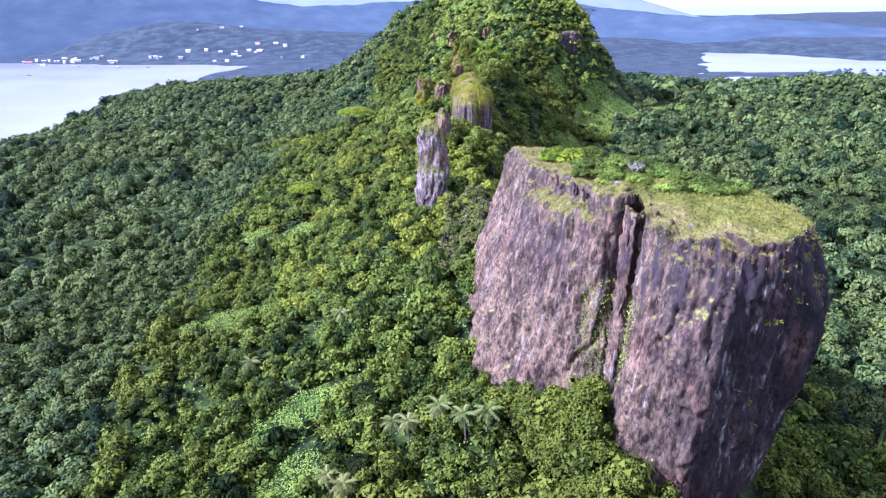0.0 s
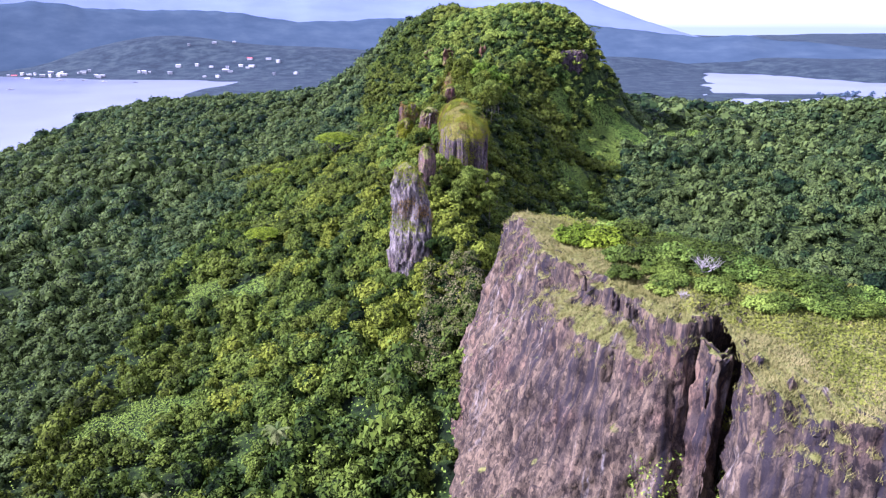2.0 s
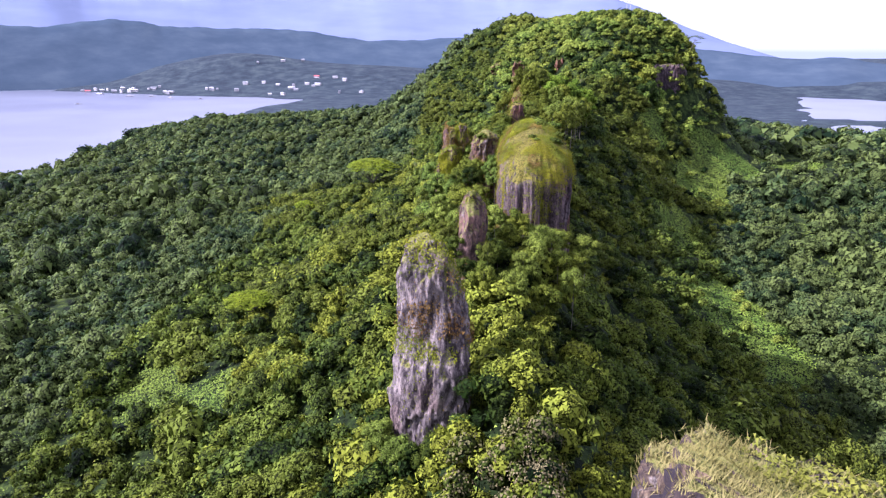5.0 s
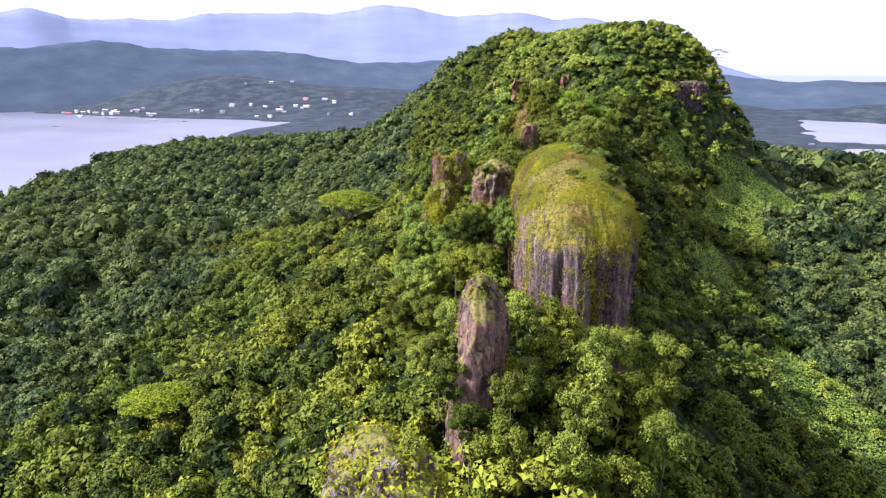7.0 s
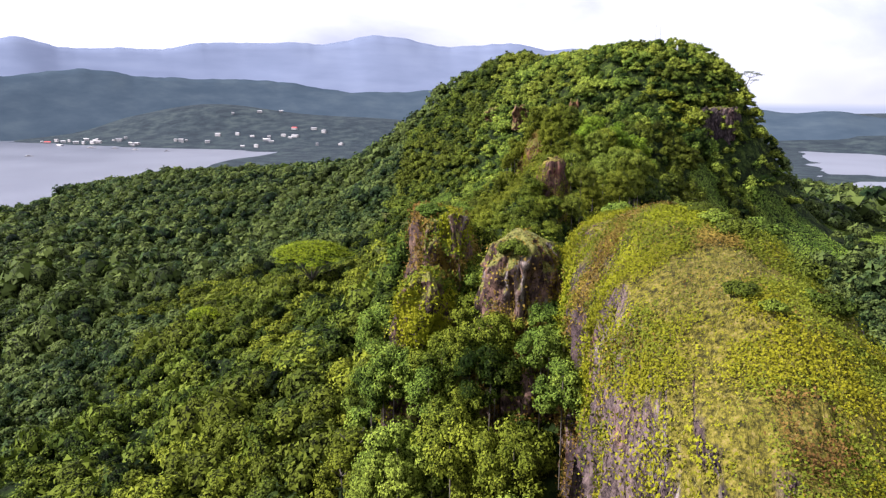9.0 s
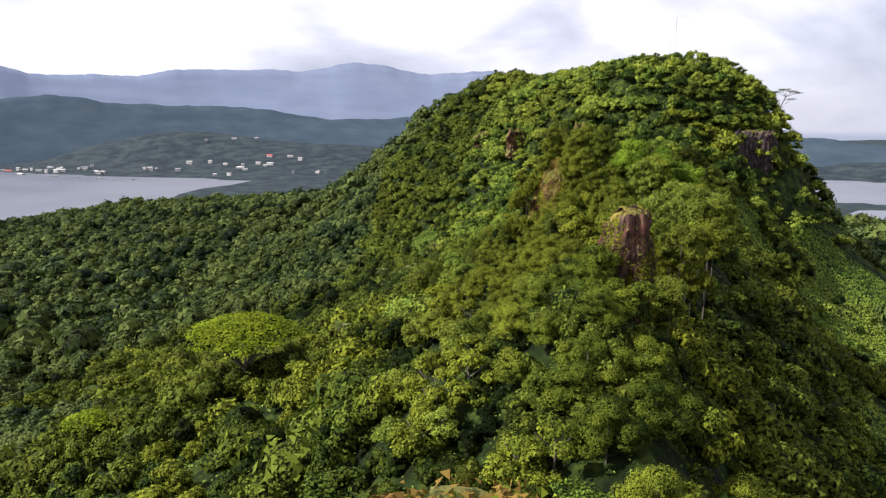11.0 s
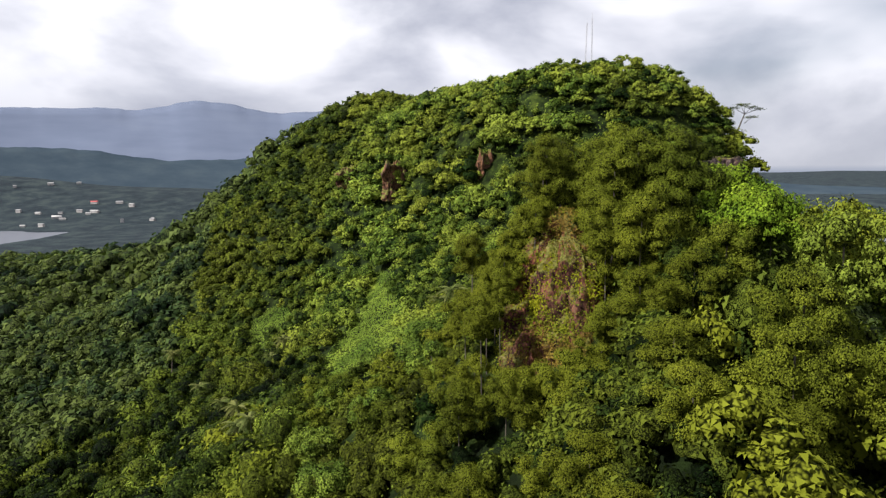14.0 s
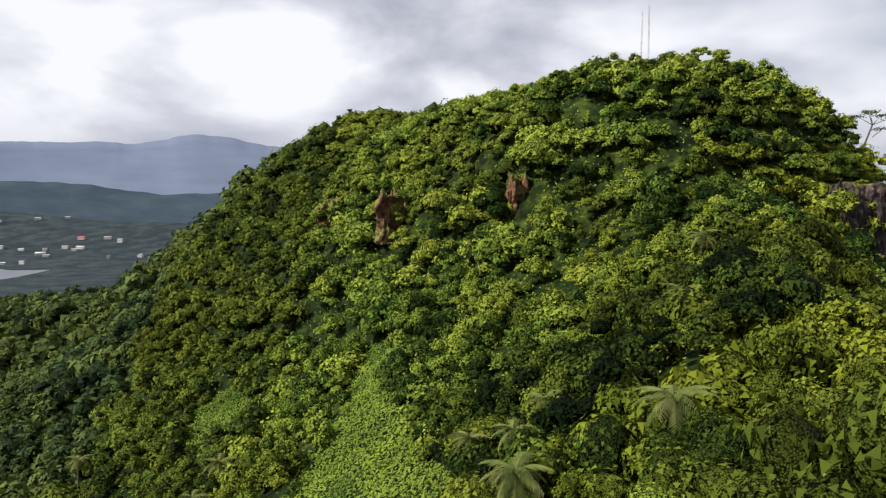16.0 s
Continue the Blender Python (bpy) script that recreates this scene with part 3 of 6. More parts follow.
def near_land(x, y):
    """1 on the near island, 0 out at sea."""
    west = sstep(-14, 10, x - shore_west(y))
    wob = 25 * vnoise(np.stack([x * 0.02, y * 0.02, 0 * x], -1))
    east = 1 - sstep(-20, 20, x - np.interp(y, [-300, 600, 850, 1060, 1150], [900, 860, 760, 520, 460]) - wob)
    # low mangrove flats that run on towards the far shore, and a long bar in the lagoon
    flats = sstep(-30, 30, np.interp(y, [1050, 1130, 1300, 1470, 1700, 2030], [480, 455, 500, 560, 640, 750]) - x - wob) * sstep(950, 1050, y)
    bar = sstep(-25, 25, 62 - np.abs(y - (1388 + 0.1 * (x - 640))) - 1.5 * wob) * sstep(860, 780, x) * sstep(440, 480, x)
    return west * np.clip(np.maximum(np.maximum(east * sstep(1250, 1100, y), flats), bar), 0, 1)


def far_land(x, y):
    wob = 40 * vnoise(np.stack([x * 0.008, y * 0.008, 3 + 0 * x], -1))
    coast = np.interp(x, [-3000, -1280, -1170, -840, -520, -300, 500, 755, 900, 1020, 1500, 3000], [2500, 1950, 1885, 1760, 1720, 1720, 1850, 2030, 1950, 1680, 1500, 1300]) + 0.5 * wob
    return sstep(-20, 25, y - coast), y - coast


TREE = 6.5   # usual height of the canopy over the soil


def bare(x, y):
    """Soil height."""
    c = canopy(x, y)
    p = np.stack([x, y, 0 * x], -1)
    off_crest = sstep(18, 60, np.abs(x - np.interp(y, CREST[:, 1], CREST[:, 0])))
    rough = (3.0 * fbm(p * 0.022, 3) + 4.0 * off_crest * vnoise(p * 0.013 + 2)) * np.clip(c / 30, 0, 1)
    n = near_land(x, y)
    h = (np.maximum(c + rough - TREE, 1.0)) * sstep(1300, 1120, y) + 1.6 * sstep(1120, 1300, y)
    h = h * n - 5 * (1 - n)
    fl, inland = far_land(x, y)
    hills = 2 + 24 * sstep(0, 420, inland) + 0.014 * np.clip(inland, 0, 3000) * (1 + 0.5 * fbm(p * 0.0016 + 5, 3)) \
        + 62 * np.exp(-((x + 830) / 260) ** 2 - ((y - 2230) / 200) ** 2) * sstep(0, 200, inland) \
        + 28 * np.exp(-((x + 380) / 260) ** 2 - ((y - 2250) / 260) ** 2) * sstep(0, 250, inland)
    return np.maximum(h, hills * fl - 5 * (1 - fl))


def spread(lo, hi, step, far, grow=1.13):
    core = list(np.arange(lo, hi + 0.1, step))
    s, v = step, hi
    while v < far[1]:
        s = min(s * grow, 90)
        v += s
        core.append(v)
    s, v = step, lo
    while v > far[0]:
        s = min(s * grow, 90)
        v -= s
        core.insert(0, v)
    return np.array(core)


gx, gy = spread(-240, 240, 5, (-3600, 3600), 1.08), spread(40, 960, 5, (-1200, 4700), 1.06)
GX, GY = np.meshgrid(gx, gy)
GZ = bare(GX, GY)
nx, ny = len(gx), len(gy)
idx = np.arange(nx * ny).reshape(ny, nx)
quads = np.stack([idx[:-1, :-1], idx[:-1, 1:], idx[1:, 1:], idx[1:, :-1]], -1).reshape(-1, 4)
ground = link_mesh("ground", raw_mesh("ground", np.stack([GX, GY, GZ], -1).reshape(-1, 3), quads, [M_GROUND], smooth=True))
tagged(ground, "jungle-covered ridge ground sloping down to lagoon shores", "ground", kind="structure")

water = link_mesh("water", raw_mesh("water", [(-4800, -2500, 0), (4800, -2500, 0), (4800, 4990, 0), (-4800, 4990, 0)], [(0, 1, 2, 3)], [M_WATER]))
tagged(water, "calm pale grey lagoon water round the island", "water", kind="structure")


def range_of_hills(name, label, mat, radius, depth, azimuths, heights, wob, seed, base=0.0):
    """A chain of hills along an arc round the ridge; azimuth in degrees from north, heights in metres."""
    az = np.linspace(azimuths[0], azimuths[-1], 420)
    top = np.interp(az, azimuths, heights)
    k = np.ones(9) / 9
    top = np.convolve(np.pad(top, 4, mode="edge"), k, "valid")
    smooth_top = top
    top = top * (1 + wob * fbm(np.stack([az * 0.22, 0 * az + seed, 0 * az], -1), 5, 0.55))
    rings = np.linspace(-1, 1, 25)
    R, A = np.meshgrid(rings, np.radians(az), indexing="ij")
    rr = radius + depth * R
    x, y = rr * np.sin(A), 250 + rr * np.cos(A)
    prof = np.clip(1 - np.abs(R), 0, 1)
    T = smooth_top + (top - smooth_top) * prof ** 5
    spur = 1 + 0.22 * fbm(np.stack([x * 0.0022, y * 0.0022, 0 * R + seed], -1), 4) * (1 - prof)
    z = base + (T - base) * prof * spur - 8 * (prof <= 0)
    i = np.arange(R.size).reshape(R.shape)
    q = np.stack([i[:-1, :-1], i[:-1, 1:], i[1:, 1:], i[1:, :-1]], -1).reshape(-1, 4)
    ob = link_mesh(name, raw_mesh(name, np.stack([x, y, z], -1).reshape(-1, 3), q[:, ::-1], [mat], smooth=True))
    return tagged(ob, label, "hills", kind="structure")


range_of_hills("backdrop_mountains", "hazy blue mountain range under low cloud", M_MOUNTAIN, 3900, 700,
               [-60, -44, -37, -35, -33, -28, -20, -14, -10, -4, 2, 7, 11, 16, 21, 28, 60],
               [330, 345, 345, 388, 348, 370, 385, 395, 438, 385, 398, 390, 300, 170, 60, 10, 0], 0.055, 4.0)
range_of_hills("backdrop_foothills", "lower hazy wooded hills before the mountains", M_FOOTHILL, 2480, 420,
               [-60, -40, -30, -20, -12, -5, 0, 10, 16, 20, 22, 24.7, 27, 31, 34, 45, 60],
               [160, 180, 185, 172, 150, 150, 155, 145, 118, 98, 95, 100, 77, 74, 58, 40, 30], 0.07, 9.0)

# ---- rocks ----
def loop_points(pts, n):
    """n points evenly round a smooth closed curve through pts (k, d)."""
    p = np.asarray(pts, dtype=np.float64)
    k = len(p)
    out = []
    for i in range(k):
        a, b, c, d = p[i - 1], p[i], p[(i + 1) % k], p[(i + 2) % k]
        for t in np.linspace(0, 1, 24, endpoint=False):
            out.append(0.5 * (2 * b + (c - a) * t + (2 * a - 5 * b + 4 * c - d) * t * t + (3 * b - a - 3 * c + d) * t ** 3))
    out = np.array(out)
    seg = np.linalg.norm(np.diff(np.vstack([out, out[:1]])[:, :2], axis=0), axis=1)
    s = np.concatenate([[0], np.cumsum(seg)])
    u = np.linspace(0, s[-1], n, endpoint=False)
    full = np.vstack([out, out[:1]])
    return np.stack([np.interp(u, s, full[:, j]) for j in range(p.shape[1])], -1)


def rock(name, label, outline, z_low, mat, round_n=200, levels=60, flute=0.8, dome=2.0, lip=0.12, seed=0.0, coarse=1.5, fine=0.35, freq=0.30, shelf=None, dents=(), rise=0.008, calm=0.0, ragged=0.0):
    """outline rows: x, y at the top, height of the rim there, x, y at the foot."""
    ring = loop_points(outline, round_n)
    mid_top = ring[:, :2].mean(0)
    rim = ring[:, 2]
    v = np.linspace(0, 1, levels)
    # bottom to rim, then rings closing over the top
    rows = []
    for t in v:
        e = t ** 0.9
        bulge = lip * np.clip((t - 0.86) / 0.14, 0, 1) ** 2
        if ring.shape[1] > 5:
            xy = ring[:, 3:5] * (1 - t) * (1 - 2 * t) + ring[:, 5:7] * 4 * t * (1 - t) + ring[:, :2] * t * (2 * t - 1)
        else:
            xy = ring[:, 3:5] * (1 - e) + ring[:, :2] * e
        xy = xy + (mid_top - xy) * bulge
        if shelf is not None:
            # a set-back below the rim over part of the round: centre x, y, reach, depth
            near = np.exp(-((ring[:, 0] - shelf[0]) ** 2 + (ring[:, 1] - shelf[1]) ** 2) / shelf[2] ** 2)
            xy = xy + (mid_top - xy) / np.linalg.norm(mid_top - xy, axis=1, keepdims=True) * (near * shelf[3] * (sstep(shelf[4] - 0.025, shelf[4] + 0.008, t) - 0.35))[:, None]
        z = z_low + (rim - z_low) * t
        rows.append(np.column_stack([xy, z]))
    last = rows[-1]
    for t in np.linspace(0, 1, 22)[1:]:
        xy = last[:, :2] + (mid_top - last[:, :2]) * t
        z = last[:, 2] * (1 - t) + last[:, 2].mean() * t + dome * (1 - (1 - t) ** 2)
        rows.append(np.column_stack([xy, z]))
    P = np.array(rows)
    L = len(P)
    c = P.mean(axis=(0, 1))
    out = P[:, :, :2] - c[:2]
    tang = np.roll(P, -1, 1) - np.roll(P, 1, 1)
    nrm = np.stack([tang[..., 1], -tang[..., 0]], -1)
    nrm /= np.linalg.norm(nrm, axis=-1, keepdims=True) + 1e-9
    nrm *= np.sign((nrm * out).sum(-1).mean())
    q = P + seed * 13.7
    w = np.ones(L)
    w[levels:] = np.linspace(1, 0, L - levels) ** 5
    own = ring[:, :2] * 0.5 + ring[:, 3:5] * 0.5
    flow = np.concatenate([np.broadcast_to(own, P[..., :2].shape), P[..., 2:]], -1)
    qf = flow + seed * 13.7
    groove = -np.abs(fbm(qf * (freq, freq, rise), 3, 0.6)) * 2.0 + 0.6
    lump = fbm(q * (0.07, 0.07, 0.04) + 3, 2)
    ledge = fbm(q * (0.6, 0.6, 0.22) + 9, 3, 0.65)
    warp = q + 1.6 * np.stack([fbm(q * 0.15 + 4, 2), fbm(q * 0.15 + 8, 2), 2.5 * fbm(q * 0.12 + 2, 2)], -1)
    b1, b2 = np.floor(warp * (0.30, 0.30, 0.075)).astype(np.int64), np.floor(warp * (0.9, 0.9, 0.24) + 3.3).astype(np.int64)
    block = hash3(b1[..., 0], b1[..., 1], b1[..., 2]) + 0.45 * hash3(b2[..., 0], b2[..., 1], b2[..., 2])
    crack = np.exp(-(np.abs(fbm(qf * (freq * 0.8, freq * 0.8, 0.012 + rise * 0.5) + 5, 2)) / 0.22) ** 2) * sstep(-0.3, 0.2, vnoise(q * (0.06, 0.06, 0.05) + 1))
    fade = np.ones(L)
    fade[:levels] = 1 - calm * sstep(0.66, 0.92, v)
    fade[levels:] = 1 - calm
    off = (flute * fade[:, None] * (groove - 0.75 * crack) + coarse * lump + fine * (ledge + (1.1 if fine > 0.15 else 0.0) * block)) * w[:, None]
    for dx, dy, dz, dr, depth in dents:
        off = off - depth * np.exp(-((P[..., 0] - dx) ** 2 + (P[..., 1] - dy) ** 2 + 0.35 * (P[..., 2] - dz) ** 2) / dr ** 2)
    P[..., :2] += nrm * off[..., None]
    top = 1 - w
    P[..., 2] += (0.9 * fbm(q * 0.16, 4) * np.clip(top * 2, 0, 1)[:, None]) + 0.3 * ledge * w[:, None]
    edge = np.zeros(L)
    edge[:levels] = sstep(0.88, 1.0, v)
    edge[levels:] = np.linspace(1, 0, L - levels) ** 4
    P[..., 2] += ragged * edge[:, None] * (block + ledge)
    i = np.arange(L * round_n).reshape(L, round_n)
    j = np.roll(i, -1, 1)
    faces = np.stack([i[:-1], j[:-1], j[1:], i[1:]], -1).reshape(-1, 4)
    me = raw_mesh(name, P.reshape(-1, 3), faces, [mat], smooth=True)
    me.attributes.new("flow", "FLOAT_VECTOR", "POINT").data.foreach_set("vector", flow.astype(np.float32).ravel())
    ob = link_mesh(name, me)
    area = 0.5 * np.sum(ring[:, 0] * np.roll(ring[:, 1], -1) - np.roll(ring[:, 0], -1) * ring[:, 1])
    if area < 0:
        me.flip_normals()
    return tagged(ob, label, "rock")


def boulder_outline(cx, cy, z, rx, ry, foot=1.15, turn=0.0, n=9, wob=0.18, seed=1, lean=(0, 0), mid=None):
    rng = random.Random(seed)
    rows = []
    for k in range(n):
        a = 2 * math.pi * k / n
        s = 1 + rng.uniform(-wob, wob)
        u, w = rx * s * math.cos(a), ry * s * math.sin(a)
        ca, sa = math.cos(turn), math.sin(turn)
        dx, dy = u * ca - w * sa, u * sa + w * ca
        rows.append((cx + dx, cy + dy, z + rng.uniform(-0.6, 0.6), cx + dx * foot + lean[0], cy + dy * foot + lean[1]))
        if mid is not None:
            rows[-1] += (cx + dx * mid[0] + mid[1], cy + dy * mid[0] + mid[2])
    return rows


# rows: top x, y, rim, foot x, y, middle x, y
WEST_RIM = [
    (17.5, 186.2, 93.4, 2, 192, 7, 190),
    (18.5, 171.2, 94.8, 2, 174, 7, 173),
    (20.5, 156.2, 94.7, 2, 152, 8, 153),
    (24, 144.2, 94, 6, 134, 12.5, 138),
    (30, 136.2, 93.7, 20, 122, 24, 127),
    (35.5, 133.2, 93.7, 27, 119, 31, 123.5),
    (44, 138.2, 93.6, 33, 124, 38, 128),
]
SOUTH_RIM = [
    (38.5, 123.2, 92, 30, 106, 32, 111.5),
    (41, 117.2, 91.1, 30, 101, 33.5, 106),
    (46.5, 113.6, 90.9, 33, 97, 38.5, 102.5),
    (51.5, 111.5, 90.8, 36, 95, 42.5, 100.5),
    (53, 111.6, 90.8, 39, 98, 45, 103),
    (60, 114.5, 90.6, 46, 108, 57.5, 110.5),
    (64.5, 121.5, 90.5, 48, 116, 66.5, 118.5),
    (69.5, 133.2, 90.7, 52, 126, 73, 131),
    (63, 147.2, 92.4, 60, 140, 72, 146),
    (46, 165.2, 93.4, 60, 172, 60, 170),
    (29, 185.2, 93, 38, 196, 36, 192),
    (22, 190.2, 92.3, 20, 204, 20, 198),
]
GREAT_ROCK = WEST_RIM + SOUTH_RIM
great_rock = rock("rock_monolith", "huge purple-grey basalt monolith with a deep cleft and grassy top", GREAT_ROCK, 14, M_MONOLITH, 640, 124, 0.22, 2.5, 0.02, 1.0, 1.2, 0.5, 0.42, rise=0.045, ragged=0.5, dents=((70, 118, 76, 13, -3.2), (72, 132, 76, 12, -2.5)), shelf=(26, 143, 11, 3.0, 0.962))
rock("rock_needle", "slim broken rock needle standing in the monolith's cleft", boulder_outline(37.4, 130.4, 90.6, 2.2, 2.8, 1.25, seed=6, wob=0.32, lean=(-5, -9)),
                    48, M_MONOLITH, 120, 80, 0.3, 0.8, 0.25, 1.4, 1.5, 0.5, 0.5, rise=0.05, ragged=0.8)
blocks = random.Random(52)
for bx, by, bz, br in ((36.2, 134.6, 93.2, 1.2), (37.8, 135.8, 93.4, 0.9), (34.6, 135.4, 93.4, 0.7), (41.5, 134.5, 93.2, 1.1), (43.5, 136.4, 93.3, 0.8), (40.2, 126.2, 92.2, 1.0), (42.0, 121.4, 91.8, 0.8),
                       (31.5, 137.4, 93.6, 0.7), (29.0, 138.8, 93.8, 0.6), (27.6, 141.2, 94.0, 0.5), (45.5, 138.6, 93.4, 0.9), (24.5, 146.0, 94.6, 0.5)):
    rock("rock_block", "loose weathered boulder at the rim of the cleft", boulder_outline(bx, by, bz + 0.5 * br, br * 0.8, br * 0.7, 1.3, blocks.uniform(0, 3), seed=int(bx * 10), wob=0.3), bz - 1.6, M_MONOLITH, 40, 16, 0.1, 0.25 * br, 0.3, bx, 0.35 * br, 0.2, 0.6)["group"] = "boulders at the cleft"
pinnacle = rock("rock_pinnacle", "pale grey standing rock pinnacle with mossy cap on the ridge", boulder_outline(-4.7, 238, 92.2, 3.3, 3.2, 1.4, seed=4, lean=(-0.1, -3.0), mid=(1.72, 1.4, -2.0)),
                53, M_PINNACLE, 220, 90, 0.25, 1.2, 0.30, 2.0, 1.1, 0.36, 0.4, rise=0.04, dents=((-4.5, 232.5, 79, 2.6, 1.8), (-2.5, 232.5, 84, 2.0, 0.9)))
small_rock = rock("rock_stub", "small brown rock stub among ridge bushes", boulder_outline(-0.4, 274, 91.6, 2.5, 3.4, 1.3, seed=9, wob=0.26, mid=(1.45, 0.2, -0.5)), 66, M_BROKEN, 120, 60, 0.5, 1.2, 0.45, 3.0, 1.3, 0.3, 0.5, rise=0.1)
domed_rock = rock("rock_dome", "columned basalt dome with yellow-green moss over its top",
                  [(7, 293.7, 94.8, 6, 289.5), (11, 291.7, 95.4, 11.5, 287.5), (16, 293.7, 95.3, 16.5, 290), (19.6, 299.2, 95.7, 19.5, 296.5), (21, 311.2, 97.4, 22, 310.5),
                   (19, 325.2, 98, 21, 326.5), (15, 337.2, 97.8, 16, 340.5), (10, 345.2, 97.6, 9, 348.5), (5.8, 339.2, 97.7, 3, 340.5), (5.2, 325.2, 98, 2, 324.5), (5.6, 309.2, 97.4, 3.5, 306.5)],
                  57, M_ROCK_MOSSY, 460, 80, 1.5, 4.5, 0.18, 4.0, 1.3, 0.2, 0.75, calm=0.85)
west_lump = rock("rock_lump", "mossy rock lump beside the basalt dome", boulder_outline(0.0, 332, 96.0, 3.3, 4.2, 1.3, seed=12, wob=0.3), 73, M_BROKEN, 130, 60, 0.6, 1.0, 0.3, 5.0, 1.5, 0.35, 0.4, rise=0.12)
west_tower = rock("rock_tower", "vine-hung mossy rock tower on the ridge flank", boulder_outline(-9.0, 339, 97.8, 3.0, 4.4, 1.5, seed=15, wob=0.32), 61, M_BROKEN, 150, 70, 0.7, 1.0, 0.3, 6.0, 2.0, 0.4, 0.35, rise=0.12)
tower_shoulder = rock("rock_shoulder", "lower mossy shoulder of rock leaning on the vine-hung tower", boulder_outline(-10.0, 334.5, 91.2, 3.6, 3.6, 1.35, seed=19, wob=0.3, lean=(-1.2, -0.5)), 66, M_BROKEN, 130, 60, 0.6, 1.6, 0.25, 6.7, 1.6, 0.4, 0.35, rise=0.12)
crest_rock = rock("rock_outcrop", "dark red-brown rock outcrop in the ridge-top woods", boulder_outline(8.6, 405.5, 98.9, 3.2, 2.9, 1.45, seed=21, wob=0.3, lean=(-0.6, -1)), 84, M_ROCK_RED, 140, 60, 0.5, 0.8, 0.3, 7.0, 1.6, 0.4, 0.4, rise=0.15)
red_bluff = rock("rock_bluff", "rusty red earth bluff half hidden by vines", boulder_outline(10, 497.5, 98.6, 3.6, 5.2, 1.9, seed=25, lean=(-1.0, -3.5), wob=0.24, mid=(1.65, -1.5, -3.5)), 72, M_BLUFF, 200, 80, 0.6, 2.5, 0.3, 8.0, 1.9, 0.45, 0.35, rise=0.12)
SCARS = ((11.5, 697, 4.0, 41), (39.3, 664, 3.6, 43), (-7.9, 728, 4.2, 47))
rock("rock_cliff", "dark bare cliff on the summit's shaded flank", boulder_outline(113, 642.5, 107, 17, 7, 1.15, 0.67, seed=31, n=12, wob=0.12), 60, M_CLIFF, 260, 80, 0.8, 2.0, 0.1, 9.0, 1.6, 0.6, 0.3, rise=0.02, ragged=1.2)
for px, py, wide, sd in SCARS:
    pz = float(canopy(np.array([px * 1.0]), np.array([py * 1.0]))[0])
    rock("rock_scar", "rusty bare rock scar showing through hillside vines", boulder_outline(px, py + 1.5, pz - 0.8, wide * 1.2, wide * 0.6, 1.25, 0.45, seed=sd, wob=0.35), pz - 14, M_SCAR, 80, 36, 0.5, 1.0, 0.3, sd * 0.3, 2.2, 0.8, 0.35, rise=0.15, ragged=1.6)

# ---- plants ----
rng = np.random.default_rng(7)
bm = bmesh.new()
bmesh.ops.create_icosphere(bm, subdivisions=1, radius=1.0)
bmesh.ops.delete(bm, geom=[f for f in bm.faces if f.calc_center_median().z < -0.6], context="FACES")
bm.verts.index_update()
ICO_V = np.array([v.co[:] for v in bm.verts])
ICO_F = np.array([[v.index for v in f.verts] for f in bm.faces])
bm.free()


def unit(v):
    return v / (np.linalg.norm(v, axis=-1, keepdims=True) + 1e-9)


def leaf_tris(pos, nrm, size, rg, slim=0.7, droop=0.2):
    """Pointed leaves at pos, facing nrm: (n*3, 3)."""
    n = len(pos)
    r = rg.normal(size=(n, 3))
    t = unit(r - (r * nrm).sum(1, keepdims=True) * nrm)
    b = np.cross(nrm, t)
    s = (size * rg.uniform(0.6, 1.4, n))[:, None]
    tip = pos + t * s * 0.6 - np.array([0, 0, 1]) * s * droop
    l, r2 = pos - t * s * 0.4 + b * s * 0.5 * slim, pos - t * s * 0.4 - b * s * 0.5 * slim
    return np.stack([tip, l, r2], 1).reshape(-1, 3)


